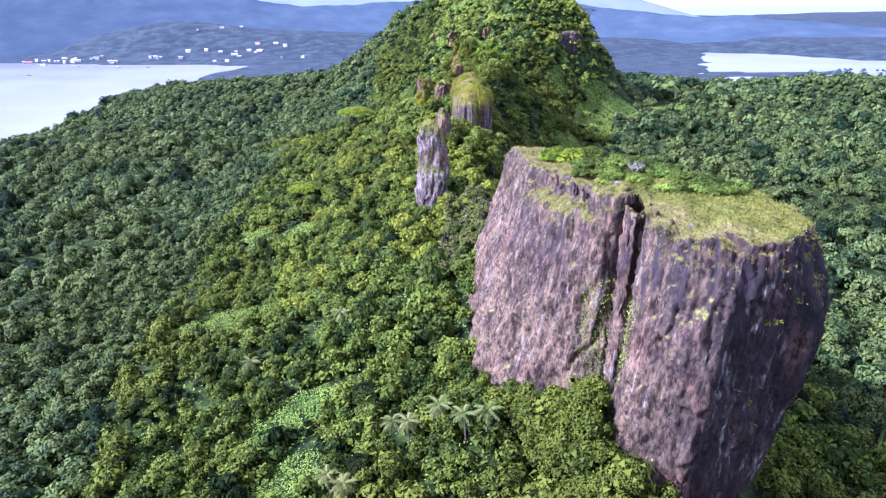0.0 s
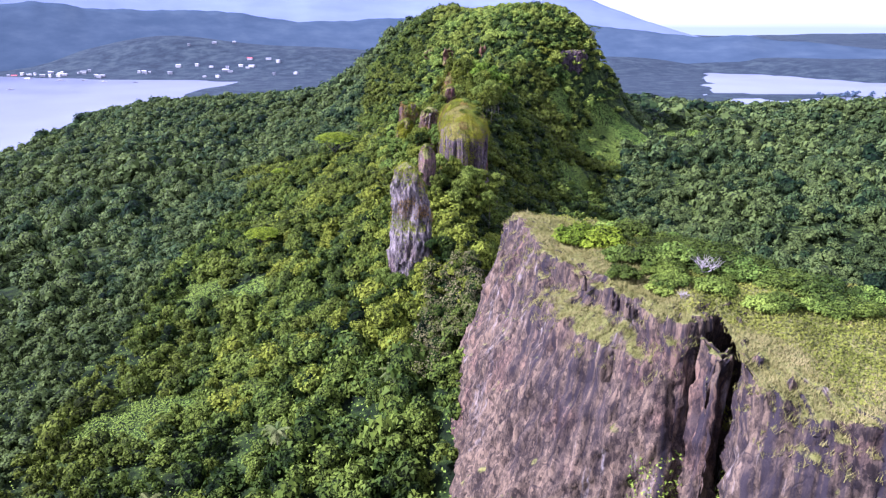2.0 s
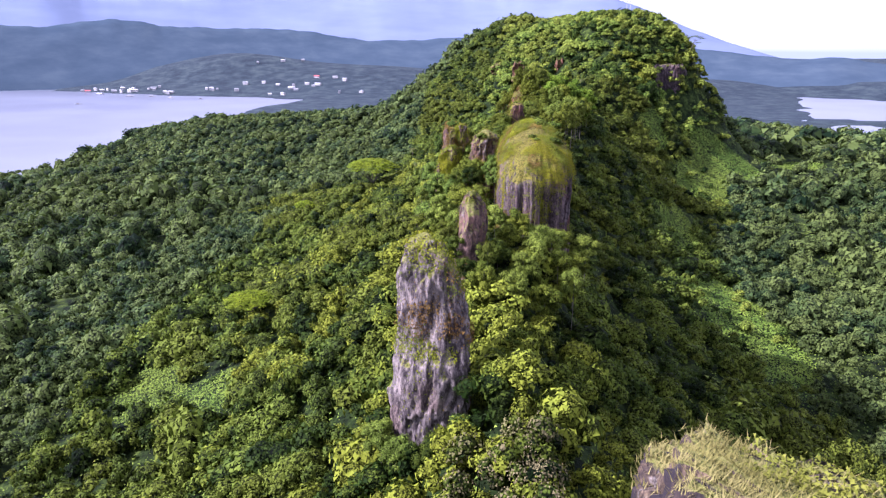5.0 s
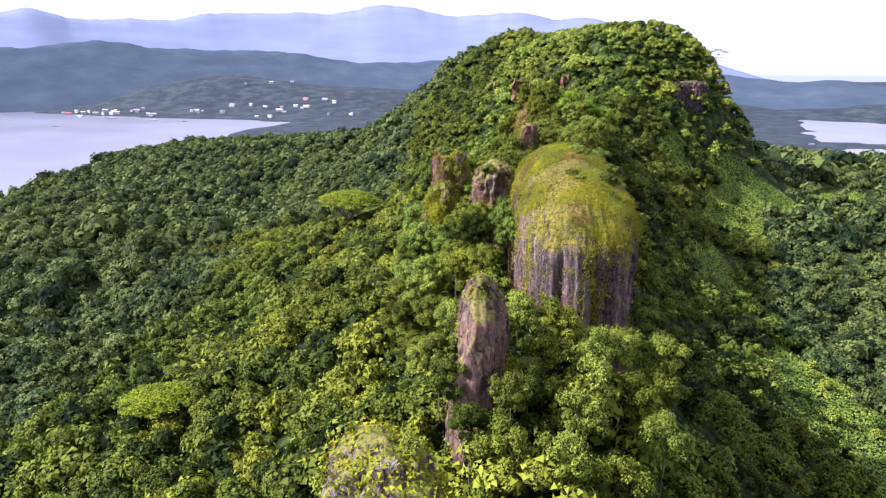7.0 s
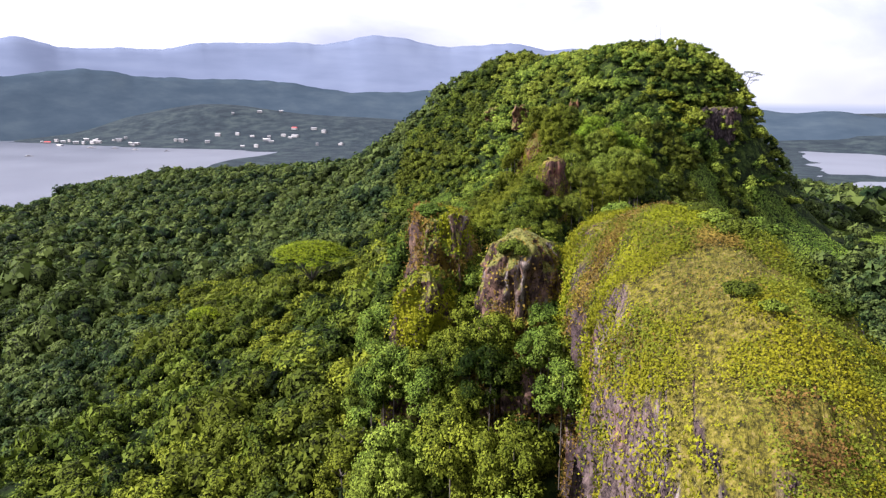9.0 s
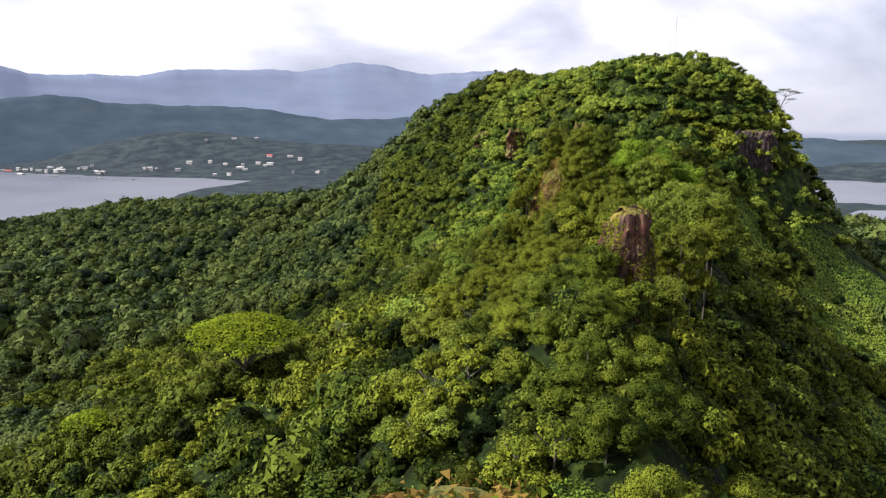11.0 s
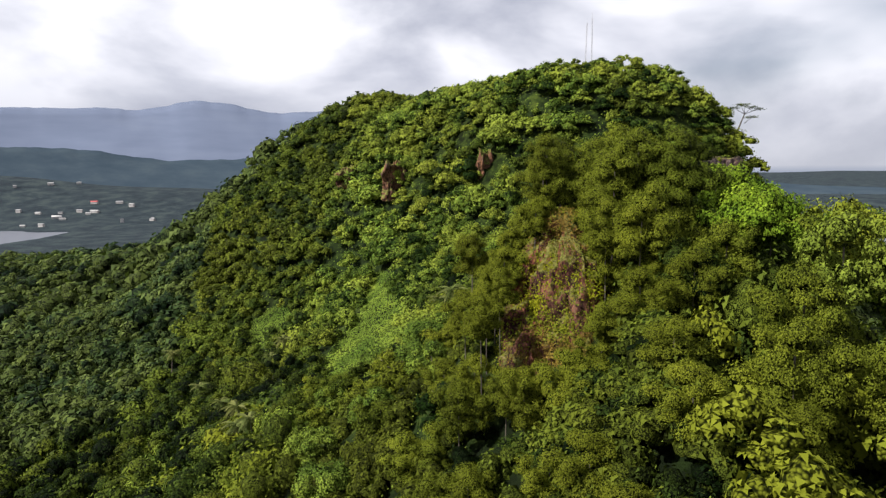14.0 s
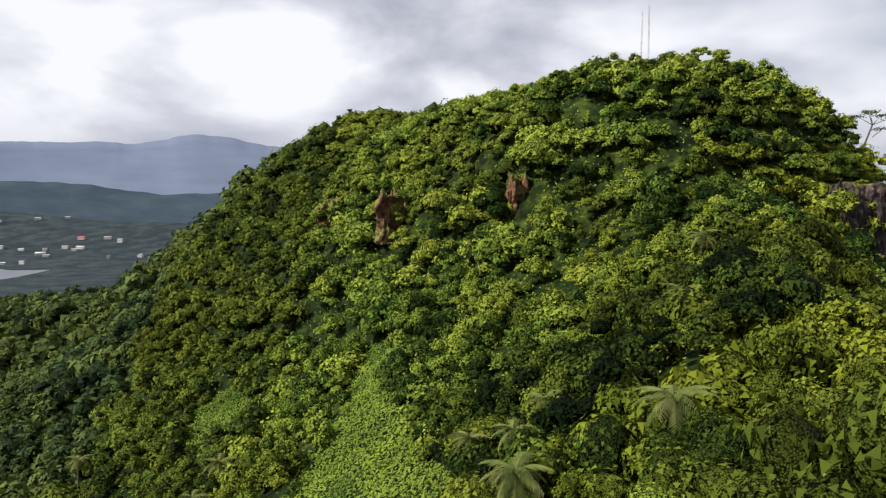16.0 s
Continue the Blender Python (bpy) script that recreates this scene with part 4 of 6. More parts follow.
def crown_parts(rg, lobes, leaves, size, rz=0.75, skirt=0.25, lobe_r=0.42, slim=0.9, flat=0.85, core=0.86, spread_r=(0.45, 0.75)):
    """A crown of about unit radius: leaf vertices (threes), inner vertices and faces."""
    cs, rs = [], []
    for k in range(lobes):
        a = 2 * math.pi * (k * 0.618 + rg.uniform(-0.1, 0.1))
        if k == 0:
            c, r = np.array([0, 0, rz * (0.62 if lobes < 20 else 0.48)]), lobe_r * 1.2
        else:
            d = rg.uniform(*spread_r)
            c, r = np.array([d * math.cos(a), d * math.sin(a), rg.uniform(-skirt, rz * 0.6) * (1.1 - d * 0.5)]), lobe_r * rg.uniform(0.65, 1.2)
        cs.append(c), rs.append(r)
    cs, rs = np.array(cs), np.array(rs)
    # leaves only on the outside of the whole crown
    n = leaves * 5
    which = rg.choice(lobes, n, p=rs ** 2 / (rs ** 2).sum())
    d = rg.normal(size=(n, 3))
    d[:, 2] = np.abs(d[:, 2]) * 0.95 - 0.4 * rg.random(n)
    d = unit(d)
    pos = cs[which] + d * rs[which][:, None] * rg.uniform(0.84, 1.16, n)[:, None] * np.array([1, 1, flat])
    buried = ((np.linalg.norm((pos[:, None] - cs[None]) / np.array([1, 1, flat]), axis=2) < rs * 0.92) & (np.arange(lobes)[None] != which[:, None])).any(1)
    keep = np.nonzero(~buried)[0][:leaves]
    pos, d, n = pos[keep], d[keep], len(keep)
    nrm = unit(d + rg.normal(size=(n, 3)) * 0.27 + np.array([0, 0, 0.2]))
    lv = leaf_tris(pos, nrm, size, rg, slim)
    soft = unit(0.6 * d + 0.4 * unit(pos - np.array([0, 0, -0.3])) + 0.24 * nrm)
    lv = np.hstack([lv, np.repeat(soft, 3, 0)])
    cn = unit(np.concatenate([ICO_V * 0.7 + 0.3 * unit(c + ICO_V * r + np.array([0, 0, 0.3])) for c, r in zip(cs, rs)]))
    cv = np.concatenate([c + ICO_V * r * (1 + 0.18 * rg.normal(size=(len(ICO_V), 1))) * np.array([core, core, core * flat]) for c, r in zip(cs, rs)])
    cf = np.concatenate([ICO_F + len(ICO_V) * k for k in range(lobes)])
    mid = cv[cf][..., :3].mean(1)
    own = np.repeat(np.arange(lobes), len(ICO_F))
    sunk = ((np.linalg.norm((mid[:, None] - cs[None]) / np.array([1, 1, flat]), axis=2) < rs * 0.7) & (np.arange(lobes)[None] != own[:, None])).any(1)
    cf = cf[~sunk]
    return lv, np.hstack([cv, cn]), cf


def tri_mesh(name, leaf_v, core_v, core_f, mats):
    """Leaves and the shade-darkened inner foliage as one mesh."""
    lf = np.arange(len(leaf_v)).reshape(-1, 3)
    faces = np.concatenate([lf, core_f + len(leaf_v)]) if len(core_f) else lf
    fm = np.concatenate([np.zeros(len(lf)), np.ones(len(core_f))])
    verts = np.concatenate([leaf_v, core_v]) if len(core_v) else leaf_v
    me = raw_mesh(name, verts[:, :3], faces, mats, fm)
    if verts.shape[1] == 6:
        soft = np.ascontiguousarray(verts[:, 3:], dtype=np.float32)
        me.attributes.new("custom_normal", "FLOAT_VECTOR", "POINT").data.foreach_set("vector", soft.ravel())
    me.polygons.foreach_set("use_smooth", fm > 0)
    return me


def scatter(name, label, category, mats, variants, places):
    """Many plants joined in one mesh. places rows: x, y, z, radius, height factor, turn, variant."""
    LV, CV, CF, LT, CT = [], [], [], [], []
    nv = 0
    mood = np.random.default_rng(9)
    places = np.asarray(places)
    for k, (lv, cv, cf) in enumerate(variants):
        sel = places[places[:, 6].astype(int) == k]
        if not len(sel):
            continue
        ca, sa = np.cos(sel[:, 5]), np.sin(sel[:, 5])

        def put(v):
            x = v[None, :, 0] * ca[:, None] - v[None, :, 1] * sa[:, None]
            y = v[None, :, 0] * sa[:, None] + v[None, :, 1] * ca[:, None]
            z = np.broadcast_to(v[None, :, 2], x.shape) * (sel[:, 3] * sel[:, 4])[:, None]
            p = np.stack([x * sel[:, 3][:, None] + sel[:, 0][:, None], y * sel[:, 3][:, None] + sel[:, 1][:, None], z + sel[:, 2][:, None]], -1)
            n = np.stack([v[None, :, 3] * ca[:, None] - v[None, :, 4] * sa[:, None], v[None, :, 3] * sa[:, None] + v[None, :, 4] * ca[:, None], np.broadcast_to(v[None, :, 5], x.shape)], -1)
            return np.concatenate([p, n], -1).reshape(-1, 6)
        LV.append(put(lv))
        tone = np.clip(mood.normal(0, 0.45, len(sel)), -1, 1)
        LT.append(np.repeat(tone, len(lv)))
        CT.append(np.repeat(tone, len(cv)))
        if len(cv):
            CV.append(put(cv))
            off = np.arange(len(sel))[:, None, None] * len(cv) + nv
            CF.append((cf[None] + off).reshape(-1, 3))
            nv += len(sel) * len(cv)
    me = tri_mesh(name, np.concatenate(LV), np.concatenate(CV) if CV else np.zeros((0, 3)), np.concatenate(CF) if CF else np.zeros((0, 3), int), mats)
    me.attributes.new("tone", "FLOAT", "POINT").data.foreach_set("value", np.concatenate(LT + CT).astype(np.float32))
    return tagged(link_mesh(name, me), label, category, kind="stuff")


def cone_part(name, a, b, ra, rb, mat, parent, sides=7):
    """A tapered limb from a to b."""
    a, b = Vector(a), Vector(b)
    bm = bmesh.new()
    bmesh.ops.create_cone(bm, cap_ends=True, segments=sides, radius1=ra, radius2=rb, depth=(b - a).length)
    turn = (b - a).to_track_quat("Z", "Y").to_matrix().to_4x4()
    bmesh.ops.transform(bm, matrix=Matrix.Translation((a + b) / 2) @ turn, verts=bm.verts)
    return part(name, bm, mat, parent)


def sample_on(ob, n, rg, low=-1.0, high=2.0, keep=None):
    """n places on a mesh whose faces look up by low to high: places and normals."""
    me = ob.data
    k = len(me.polygons)
    c, nn, ar = np.empty(k * 3), np.empty(k * 3), np.empty(k)
    me.polygons.foreach_get("center", c), me.polygons.foreach_get("normal", nn), me.polygons.foreach_get("area", ar)
    c, nn = c.reshape(-1, 3), nn.reshape(-1, 3)
    w = ar * (nn[:, 2] > low) * (nn[:, 2] < high)
    if keep is not None:
        w = w * keep(c)
    i = rg.choice(k, n, p=w / w.sum())
    corner, co = np.empty(k * 4, dtype=np.int32), np.empty(len(me.vertices) * 3)
    me.loops.foreach_get("vertex_index", corner), me.vertices.foreach_get("co", co)
    q = co.reshape(-1, 3)[corner.reshape(-1, 4)[i]]
    u, v = rg.random((n, 1)), rg.random((n, 1))
    p = (q[:, 0] * (1 - u) + q[:, 1] * u) * (1 - v) + (q[:, 3] * (1 - u) + q[:, 2] * u) * v
    return p + rg.normal(size=(n, 3)) * np.array([0.25, 0.25, 0.02]), nn[i]


def in_view(x, y):
    """The wedge of land that the flight looks over."""
    return (y > 55) & (x > -0.78 * (y + 25)) & (x < 0.80 * (y + 25))


# open patches under creepers: x, y, half-widths, turn
CLEARINGS = [(-80, 222, 20, 13, 0.5), (-88, 304, 9, 16, 0.3), (-68, 292, 8, 10, 0.2), (94, 385, 15, 46, 0.1), (88, 470, 10, 38, -0.1), (122, 568, 16, 42, -0.4), (150, 612, 26, 20, 0.3), (205, 660, 30, 16, 0.3), (96, 590, 8, 22, -0.3), (-5, 578, 12, 50, -0.03), (1, 640, 5, 26, 0.0),
             (-42, 150, 14, 8, 0.3), (-36, 128, 12, 9, 0.0), (-36, 676, 9, 12, 0.4)]
ROCKS = [(16, 160, 8, 32), (38, 140, 24, 26), (50, 118, 20, 22), (-4.5, 236, 5.5, 6.5), (1, 273, 3, 5), (12, 318, 11, 29), (-1, 329, 3.6, 4.6), (-10.5, 338, 4.6, 5.4), (9.3, 405, 3.4, 3.4), (8, 493, 7.5, 8.5), (116, 630, 12, 7)] + [(px, py - 3.5, 3.2, 3.5) for px, py, wide, sd in SCARS]


def inside(x, y, rows, grow=0.0):
    hit = np.zeros(x.shape, bool)
    for r in rows:
        a = r[4] if len(r) > 4 else 0.0
        dx, dy = x - r[0], y - r[1]
        u, v = dx * math.cos(a) + dy * math.sin(a), -dx * math.sin(a) + dy * math.cos(a)
        hit |= (u / (r[2] + grow)) ** 2 + (v / (r[3] + grow)) ** 2 < 1
    return hit


def jitter(x0, x1, y0, y1, step):
    X, Y = np.meshgrid(np.arange(x0, x1, step), np.arange(y0, y1, step))
    X = X + (np.arange(X.shape[0]) % 2)[:, None] * step * 0.5
    return X.ravel() + rng.uniform(-0.48, 0.48, X.size) * step, Y.ravel() + rng.uniform(-0.48, 0.48, X.size) * step


def crest_x(y):
    return np.interp(y, CREST[:, 1][:12], CREST[:, 0][:12])


# sites for all trees: closer together along the ridge
x1, y1 = jitter(-150, 150, 60, 830, 6.2)
x2, y2 = jitter(-520, 640, 60, 1200, 11.4)
keep2 = ~((np.abs(x2) < 150) & (y2 < 826))
sx, sy = np.concatenate([x1, x2[keep2]]), np.concatenate([y1, y2[keep2]])
dense = np.concatenate([np.ones(len(x1), bool), np.zeros(keep2.sum(), bool)])
ok = in_view(sx, sy) & (near_land(sx, sy) > 0.85) & ~inside(sx, sy, ROCKS, 1.0) & ~inside(sx, sy, CLEARINGS, -0.5)
ok &= ~(dense & (sy < 540) & (rng.random(len(sx)) < 0.06))
sx, sy, dense = sx[ok], sy[ok], dense[ok]
sz = bare(sx, sy)
srad = np.where(dense, rng.gamma(5.0, 0.72, len(sx)).clip(1.7, 6.6), rng.gamma(7.0, 0.88, len(sx)).clip(3.0, 9.5))
srad *= np.where(dense, 1.18, 1.2)
srad *= 1 + 0.3 * vnoise(np.stack([sx * 0.03, sy * 0.03, 0 * sx + 4], -1))
stall = rng.uniform(0.75, 1.45, len(sx))
stall = np.where(sy > 640, np.minimum(stall, 1.0), stall)
# low growth where the flight passes close over the crest
close = np.exp(-((sx + 3) / 13) ** 2) * (sy > 295) * (sy < 535)
srad = np.where(close > 0.3, np.minimum(srad, 3.3), srad)
stall = np.where(close > 0.3, np.minimum(stall, 1.0), stall)
lift = np.clip(TREE - srad * 0.8 * stall, 0.2, 6) * (1 - 0.4 * close)

cdist = np.abs(sx - crest_x(sy) + 10)
end_view = dense & (sy > 500) & (np.hypot(sx - 5, sy - 500) < 150) & (sx < 130)
hidden = (sy > 700) & (sx > np.interp(sy, [674, 750, 827, 927, 1000], [100, 85, 48, 0, -40])) & (sx < 300)
corridor = ((dense & (cdist < 62) & (sy > 205) & (sy < 640)) | end_view) & ~hidden
hill = (sy > 604) & (sz > 40) & (sx > -34 + 0.12 * (sy - 560) * (sx < 0))
pick = np.nonzero(dense & (cdist < 44) & (sy > 218))[0]
to_flight = np.abs(sx + 4) + 0.35 * np.maximum(0, 330 - sy) + 0.25 * np.maximum(0, sy - 545)
pick = pick[np.argsort(to_flight[pick] + rng.uniform(0, 14, len(pick)))][:180]
is_near = np.zeros(len(sx), bool)
is_near[pick] = True

plain_mid = dense & ~corridor & ~is_near & ~hidden & ((cdist < 105) | hill)

CLOSE = [crown_parts(np.random.default_rng(400 + k), 9, 370, 0.122, skirt=0.45, lobe_r=0.38, rz=(0.7, 0.95, 0.55)[k % 3]) for k in range(7)]
MID = [crown_parts(np.random.default_rng(100 + k), 6, 180, 0.16, skirt=0.5, lobe_r=0.42, rz=(0.7, 0.95, 0.5)[k % 3]) for k in range(7)]
FAR = [crown_parts(np.random.default_rng(200 + k), 4, 46, 0.27, skirt=0.4, lobe_r=0.5, rz=(0.7, 0.9, 0.5)[k % 3]) for k in range(6)]
SIDE = [crown_parts(np.random.default_rng(230 + k), 6, 150, 0.165, skirt=0.4, lobe_r=0.42, rz=(0.75, 0.9, 0.55)[k % 3]) for k in range(6)]


HILL = [crown_parts(np.random.default_rng(450 + k), 8, 420, 0.105, skirt=0.5, lobe_r=0.40, rz=(0.7, 0.95, 0.55)[k % 3]) for k in range(7)]
SUMMIT = [crown_parts(np.random.default_rng(460 + k), 7, 290, 0.125, skirt=0.5, lobe_r=0.41, rz=(0.7, 0.95, 0.55)[k % 3]) for k in range(7)]
REAR = [crown_parts(np.random.default_rng(470 + k), 2, 16, 0.6, lobe_r=0.7, spread_r=(0.3, 0.6)) for k in range(3)]


def rows_for(mask, nvar):
    n = mask.sum()
    return np.column_stack([sx[mask], sy[mask], sz[mask] + lift[mask], srad[mask], stall[mask], rng.uniform(0, 6.28, n), rng.integers(0, nvar, n)])


west_flank = (sx < crest_x(sy) - 26) & (sy < 560) & (rng.random(len(sx)) < 0.72)
# east of the crest darker leaves carry the ridge's shade in their colour
east_flank = (sx > crest_x(sy) + 14) & (sy < 600)
fore = corridor & ~is_near & (np.hypot(sx - 2, sy - 514) < 40) & (sy > 478)
NEAR = [crown_parts(np.random.default_rng(420 + k), 16, 1500, 0.052, skirt=0.5, lobe_r=0.33, core=0.8, rz=(0.7, 0.95, 0.6, 0.8)[k]) for k in range(4)]
scatter("knoll_thicket", "small-leaved deep green trees crowding round the knoll", "thicket", [M_LEAF, M_LEAF_N], NEAR, rows_for(fore, len(NEAR)))
corridor &= ~fore
scatter("flank_thicket", "deep green broadleaf thicket on the ridge's flanks, darkened for eastern shade", "thicket", [M_LEAF, M_LEAF_S], CLOSE, rows_for(corridor & (west_flank | east_flank) & ~is_near, len(CLOSE)))
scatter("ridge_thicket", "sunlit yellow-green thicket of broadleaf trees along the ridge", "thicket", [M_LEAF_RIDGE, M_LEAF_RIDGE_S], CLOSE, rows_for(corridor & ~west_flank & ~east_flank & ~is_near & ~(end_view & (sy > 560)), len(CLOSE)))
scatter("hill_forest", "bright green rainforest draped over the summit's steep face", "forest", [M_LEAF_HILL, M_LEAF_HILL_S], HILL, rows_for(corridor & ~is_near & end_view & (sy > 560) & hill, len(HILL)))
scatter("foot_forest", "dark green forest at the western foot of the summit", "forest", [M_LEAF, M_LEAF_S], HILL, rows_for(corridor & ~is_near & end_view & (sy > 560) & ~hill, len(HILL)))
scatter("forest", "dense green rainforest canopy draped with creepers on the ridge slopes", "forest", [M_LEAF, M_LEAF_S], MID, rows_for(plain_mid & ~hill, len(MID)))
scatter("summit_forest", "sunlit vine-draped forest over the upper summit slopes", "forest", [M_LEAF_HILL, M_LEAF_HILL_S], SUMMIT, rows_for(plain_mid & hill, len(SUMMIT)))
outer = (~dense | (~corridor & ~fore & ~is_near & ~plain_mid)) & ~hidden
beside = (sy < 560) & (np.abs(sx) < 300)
scatter("far_forest", "distant rainforest covering the island slopes, its green tinted blue for haze", "forest", [M_LEAF_FAR, M_LEAF_FAR_S], FAR, rows_for(outer & ~beside, len(FAR)))
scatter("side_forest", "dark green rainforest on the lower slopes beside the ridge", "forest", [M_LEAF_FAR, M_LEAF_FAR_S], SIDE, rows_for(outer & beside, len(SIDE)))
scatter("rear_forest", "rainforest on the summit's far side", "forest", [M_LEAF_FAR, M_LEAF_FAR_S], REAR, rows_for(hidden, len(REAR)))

# low bushes that fill the gaps near the flight
bx, by = rng.uniform(-75, 70, 5200), rng.uniform(205, 640, 5200)
bok = (np.abs(bx - crest_x(by) + 8) < 58) & ~inside(bx, by, ROCKS, -0.3) & ~inside(bx, by, CLEARINGS, -1.0)
bx, by = bx[bok][:1300], by[bok][:1300]
bok = ~((np.abs(bx) < 30) & (by > 375))
bx, by = bx[bok][:1000], by[bok][:1000]
n = len(bx)
BUSH = [crown_parts(np.random.default_rng(480 + k), 3, 110, 0.14, skirt=0.3, lobe_r=0.6, spread_r=(0.35, 0.6)) for k in range(5)]
scatter("undergrowth", "leafy bushes filling gaps under the ridge trees", "bushes", [M_LEAF_RIDGE, M_LEAF_RIDGE_S], BUSH,
        np.column_stack([bx, by, bare(bx, by) + 0.3, rng.uniform(1.0, 2.2, n), rng.uniform(0.8, 1.5, n), rng.uniform(0, 6.28, n), rng.integers(0, 5, n)]))

nx, ny = rng.uniform(-32, 30, 900), rng.uniform(375, 552, 900)
nok = ~inside(nx, ny, ROCKS, -0.3)
nx, ny = np.concatenate([nx[nok], rng.uniform(-14, 26, 240), rng.uniform(-24, 3, 170), rng.uniform(-10, 22, 260)]), np.concatenate([ny[nok], rng.uniform(254, 292, 240), rng.uniform(290, 336, 170), rng.uniform(384, 440, 260)])
n = len(nx)
FINE = [crown_parts(np.random.default_rng(490 + k), 5, 70, 0.17, skirt=0.3, lobe_r=0.5, core=0.84, spread_r=(0.35, 0.7)) for k in range(5)]
scatter("crest_bushes", "small-leaved bushes between the crest trees", "bushes", [M_LEAF, M_LEAF_N], FINE,
        np.column_stack([nx, ny, bare(nx, ny) + 0.3, rng.uniform(1.3, 2.4, n), rng.uniform(0.8, 1.4, n), rng.uniform(0, 6.28, n), rng.integers(0, 5, n)]))

own = np.random.default_rng(77)
kx = np.concatenate([own.uniform(-4, 17, 90), own.uniform(2, 13, 130), own.uniform(-14, -5, 60)])
ky = np.concatenate([own.uniform(462, 492, 90), own.uniform(464, 482, 130), own.uniform(490, 503, 60)])
kok = ~inside(kx, ky, ROCKS, -0.2)
kx, ky = kx[kok], ky[kok]
n = len(kx)
scatter("knoll_bushes", "small dark green bushes on the slope below the knoll", "bushes", [M_LEAF, M_LEAF_N], FINE,
        np.column_stack([kx, ky, bare(kx, ky) + own.uniform(0.5, 1.5, n), own.uniform(1.2, 2.0, n), own.uniform(0.8, 1.3, n), own.uniform(0, 6.28, n), own.integers(0, 5, n)]))

hx, hy = rng.uniform(-70, 125, 5200), rng.uniform(545, 735, 5200)
hok = (bare(hx, hy) > 38) & ~inside(hx, hy, CLEARINGS, 0.5) & (~inside(hx, hy, ROCKS, 0.0) | (hy > 600))
hx, hy = hx[hok][:1150], hy[hok][:1150]
ex, ey = rng.uniform(62, 136, 160), rng.uniform(350, 590, 160)
eok = inside(ex, ey, CLEARINGS, 0.0)
hx, hy = np.concatenate([hx, ex[eok]]), np.concatenate([hy, ey[eok]])
n = len(hx)
scatter("hill_scrub", "vine-covered scrub between the trees of the summit slopes", "bushes", [M_LEAF_HILL, M_LEAF_HILL_S], BUSH,
        np.column_stack([hx, hy, bare(hx, hy) + 0.8, rng.uniform(1.6, 3.2, n), rng.uniform(0.8, 1.4, n), rng.uniform(0, 6.28, n), rng.integers(0, 5, n)]))

# trees crowding the foot of the monolith
own = np.random.default_rng(78)
foot_line = np.array([(-2, 196), (-3, 174), (-2, 152), (3, 136), (12, 126), (20, 116), (25, 104), (31, 97), (38, 91), (48, 92), (56, 99), (62, 110)], dtype=np.float64)
u = own.uniform(0, len(foot_line) - 1, 190)
fx, fy = np.interp(u, np.arange(len(foot_line)), foot_line[:, 0]) + own.normal(0, 2.6, 190), np.interp(u, np.arange(len(foot_line)), foot_line[:, 1]) + own.normal(0, 2.6, 190)
cleft_x, cleft_y = own.uniform(17, 30, 40), own.uniform(106, 122, 40)
fx, fy = np.concatenate([fx, cleft_x]), np.concatenate([fy, cleft_y])
n = len(fx)
scatter("foot_thicket", "fresh green trees and bushes crowding the monolith's foot", "thicket", [M_LEAF, M_LEAF_S], CLOSE,
        np.column_stack([fx, fy, bare(fx, fy) + own.uniform(0.5, 2.5, n), own.uniform(1.8, 4.2, n), own.uniform(0.8, 1.4, n), own.uniform(0, 6.28, n), own.integers(0, len(CLOSE), n)]))

# grey-brown scrub on the saddle between monolith and pinnacle
own = np.random.default_rng(79)
qx, qy = np.concatenate([own.uniform(1, 13, 60), own.uniform(-1, 6, 30)]), np.concatenate([own.uniform(196, 222, 60), own.uniform(186, 212, 30)])
n = len(qx)
scatter("dead_scrub", "withered grey-brown scrub on the saddle beside the monolith", "bushes", [M_SCRUB, M_LEAF_S], BUSH,
        np.column_stack([qx, qy, bare(qx, qy) + own.uniform(3.0, 6.0, n), own.uniform(1.4, 2.8, n), own.uniform(0.9, 1.4, n), own.uniform(0, 6.28, n), own.integers(0, 5, n)]))

# creepers and low growth on the soil between the trees
cx, cy = rng.uniform(-150, 170, 230000), rng.uniform(70, 720, 230000)
gap = inside(cx, cy, CLEARINGS, 2.0)
cok = in_view(cx, cy) & ~inside(cx, cy, ROCKS, 0.0) & (gap | (rng.random(len(cx)) < 0.42))
cx, cy, gap = cx[cok], cy[cok], gap[cok]
mx, my = rng.uniform(-22, 12, 52000), rng.uniform(520, 670, 52000)
mx, my = np.concatenate([mx, rng.uniform(-104, -20, 90000)]), np.concatenate([my, rng.uniform(116, 325, 90000)])
mx, my = np.concatenate([mx, rng.uniform(-50, -20, 7000), rng.uniform(64, 240, 200000)]), np.concatenate([my, rng.uniform(658, 692, 7000), rng.uniform(350, 690, 200000)])
mok = inside(mx, my, CLEARINGS, 1.5)
cx, cy, gap = np.concatenate([cx, mx[mok]]), np.concatenate([cy, my[mok]]), np.concatenate([gap, np.ones(mok.sum(), bool)])
cz = bare(cx, cy) + np.where(gap, rng.uniform(0.1, 0.9, len(cx)), rng.uniform(0.2, 2.2, len(cx)))
eps = 1.0
cn = unit(np.stack([(bare(cx - eps, cy) - bare(cx + eps, cy)) / 2, (bare(cx, cy - eps) - bare(cx, cy + eps)) / 2, np.ones_like(cx)], -1) + rng.normal(size=(len(cx), 3)) * 0.35)
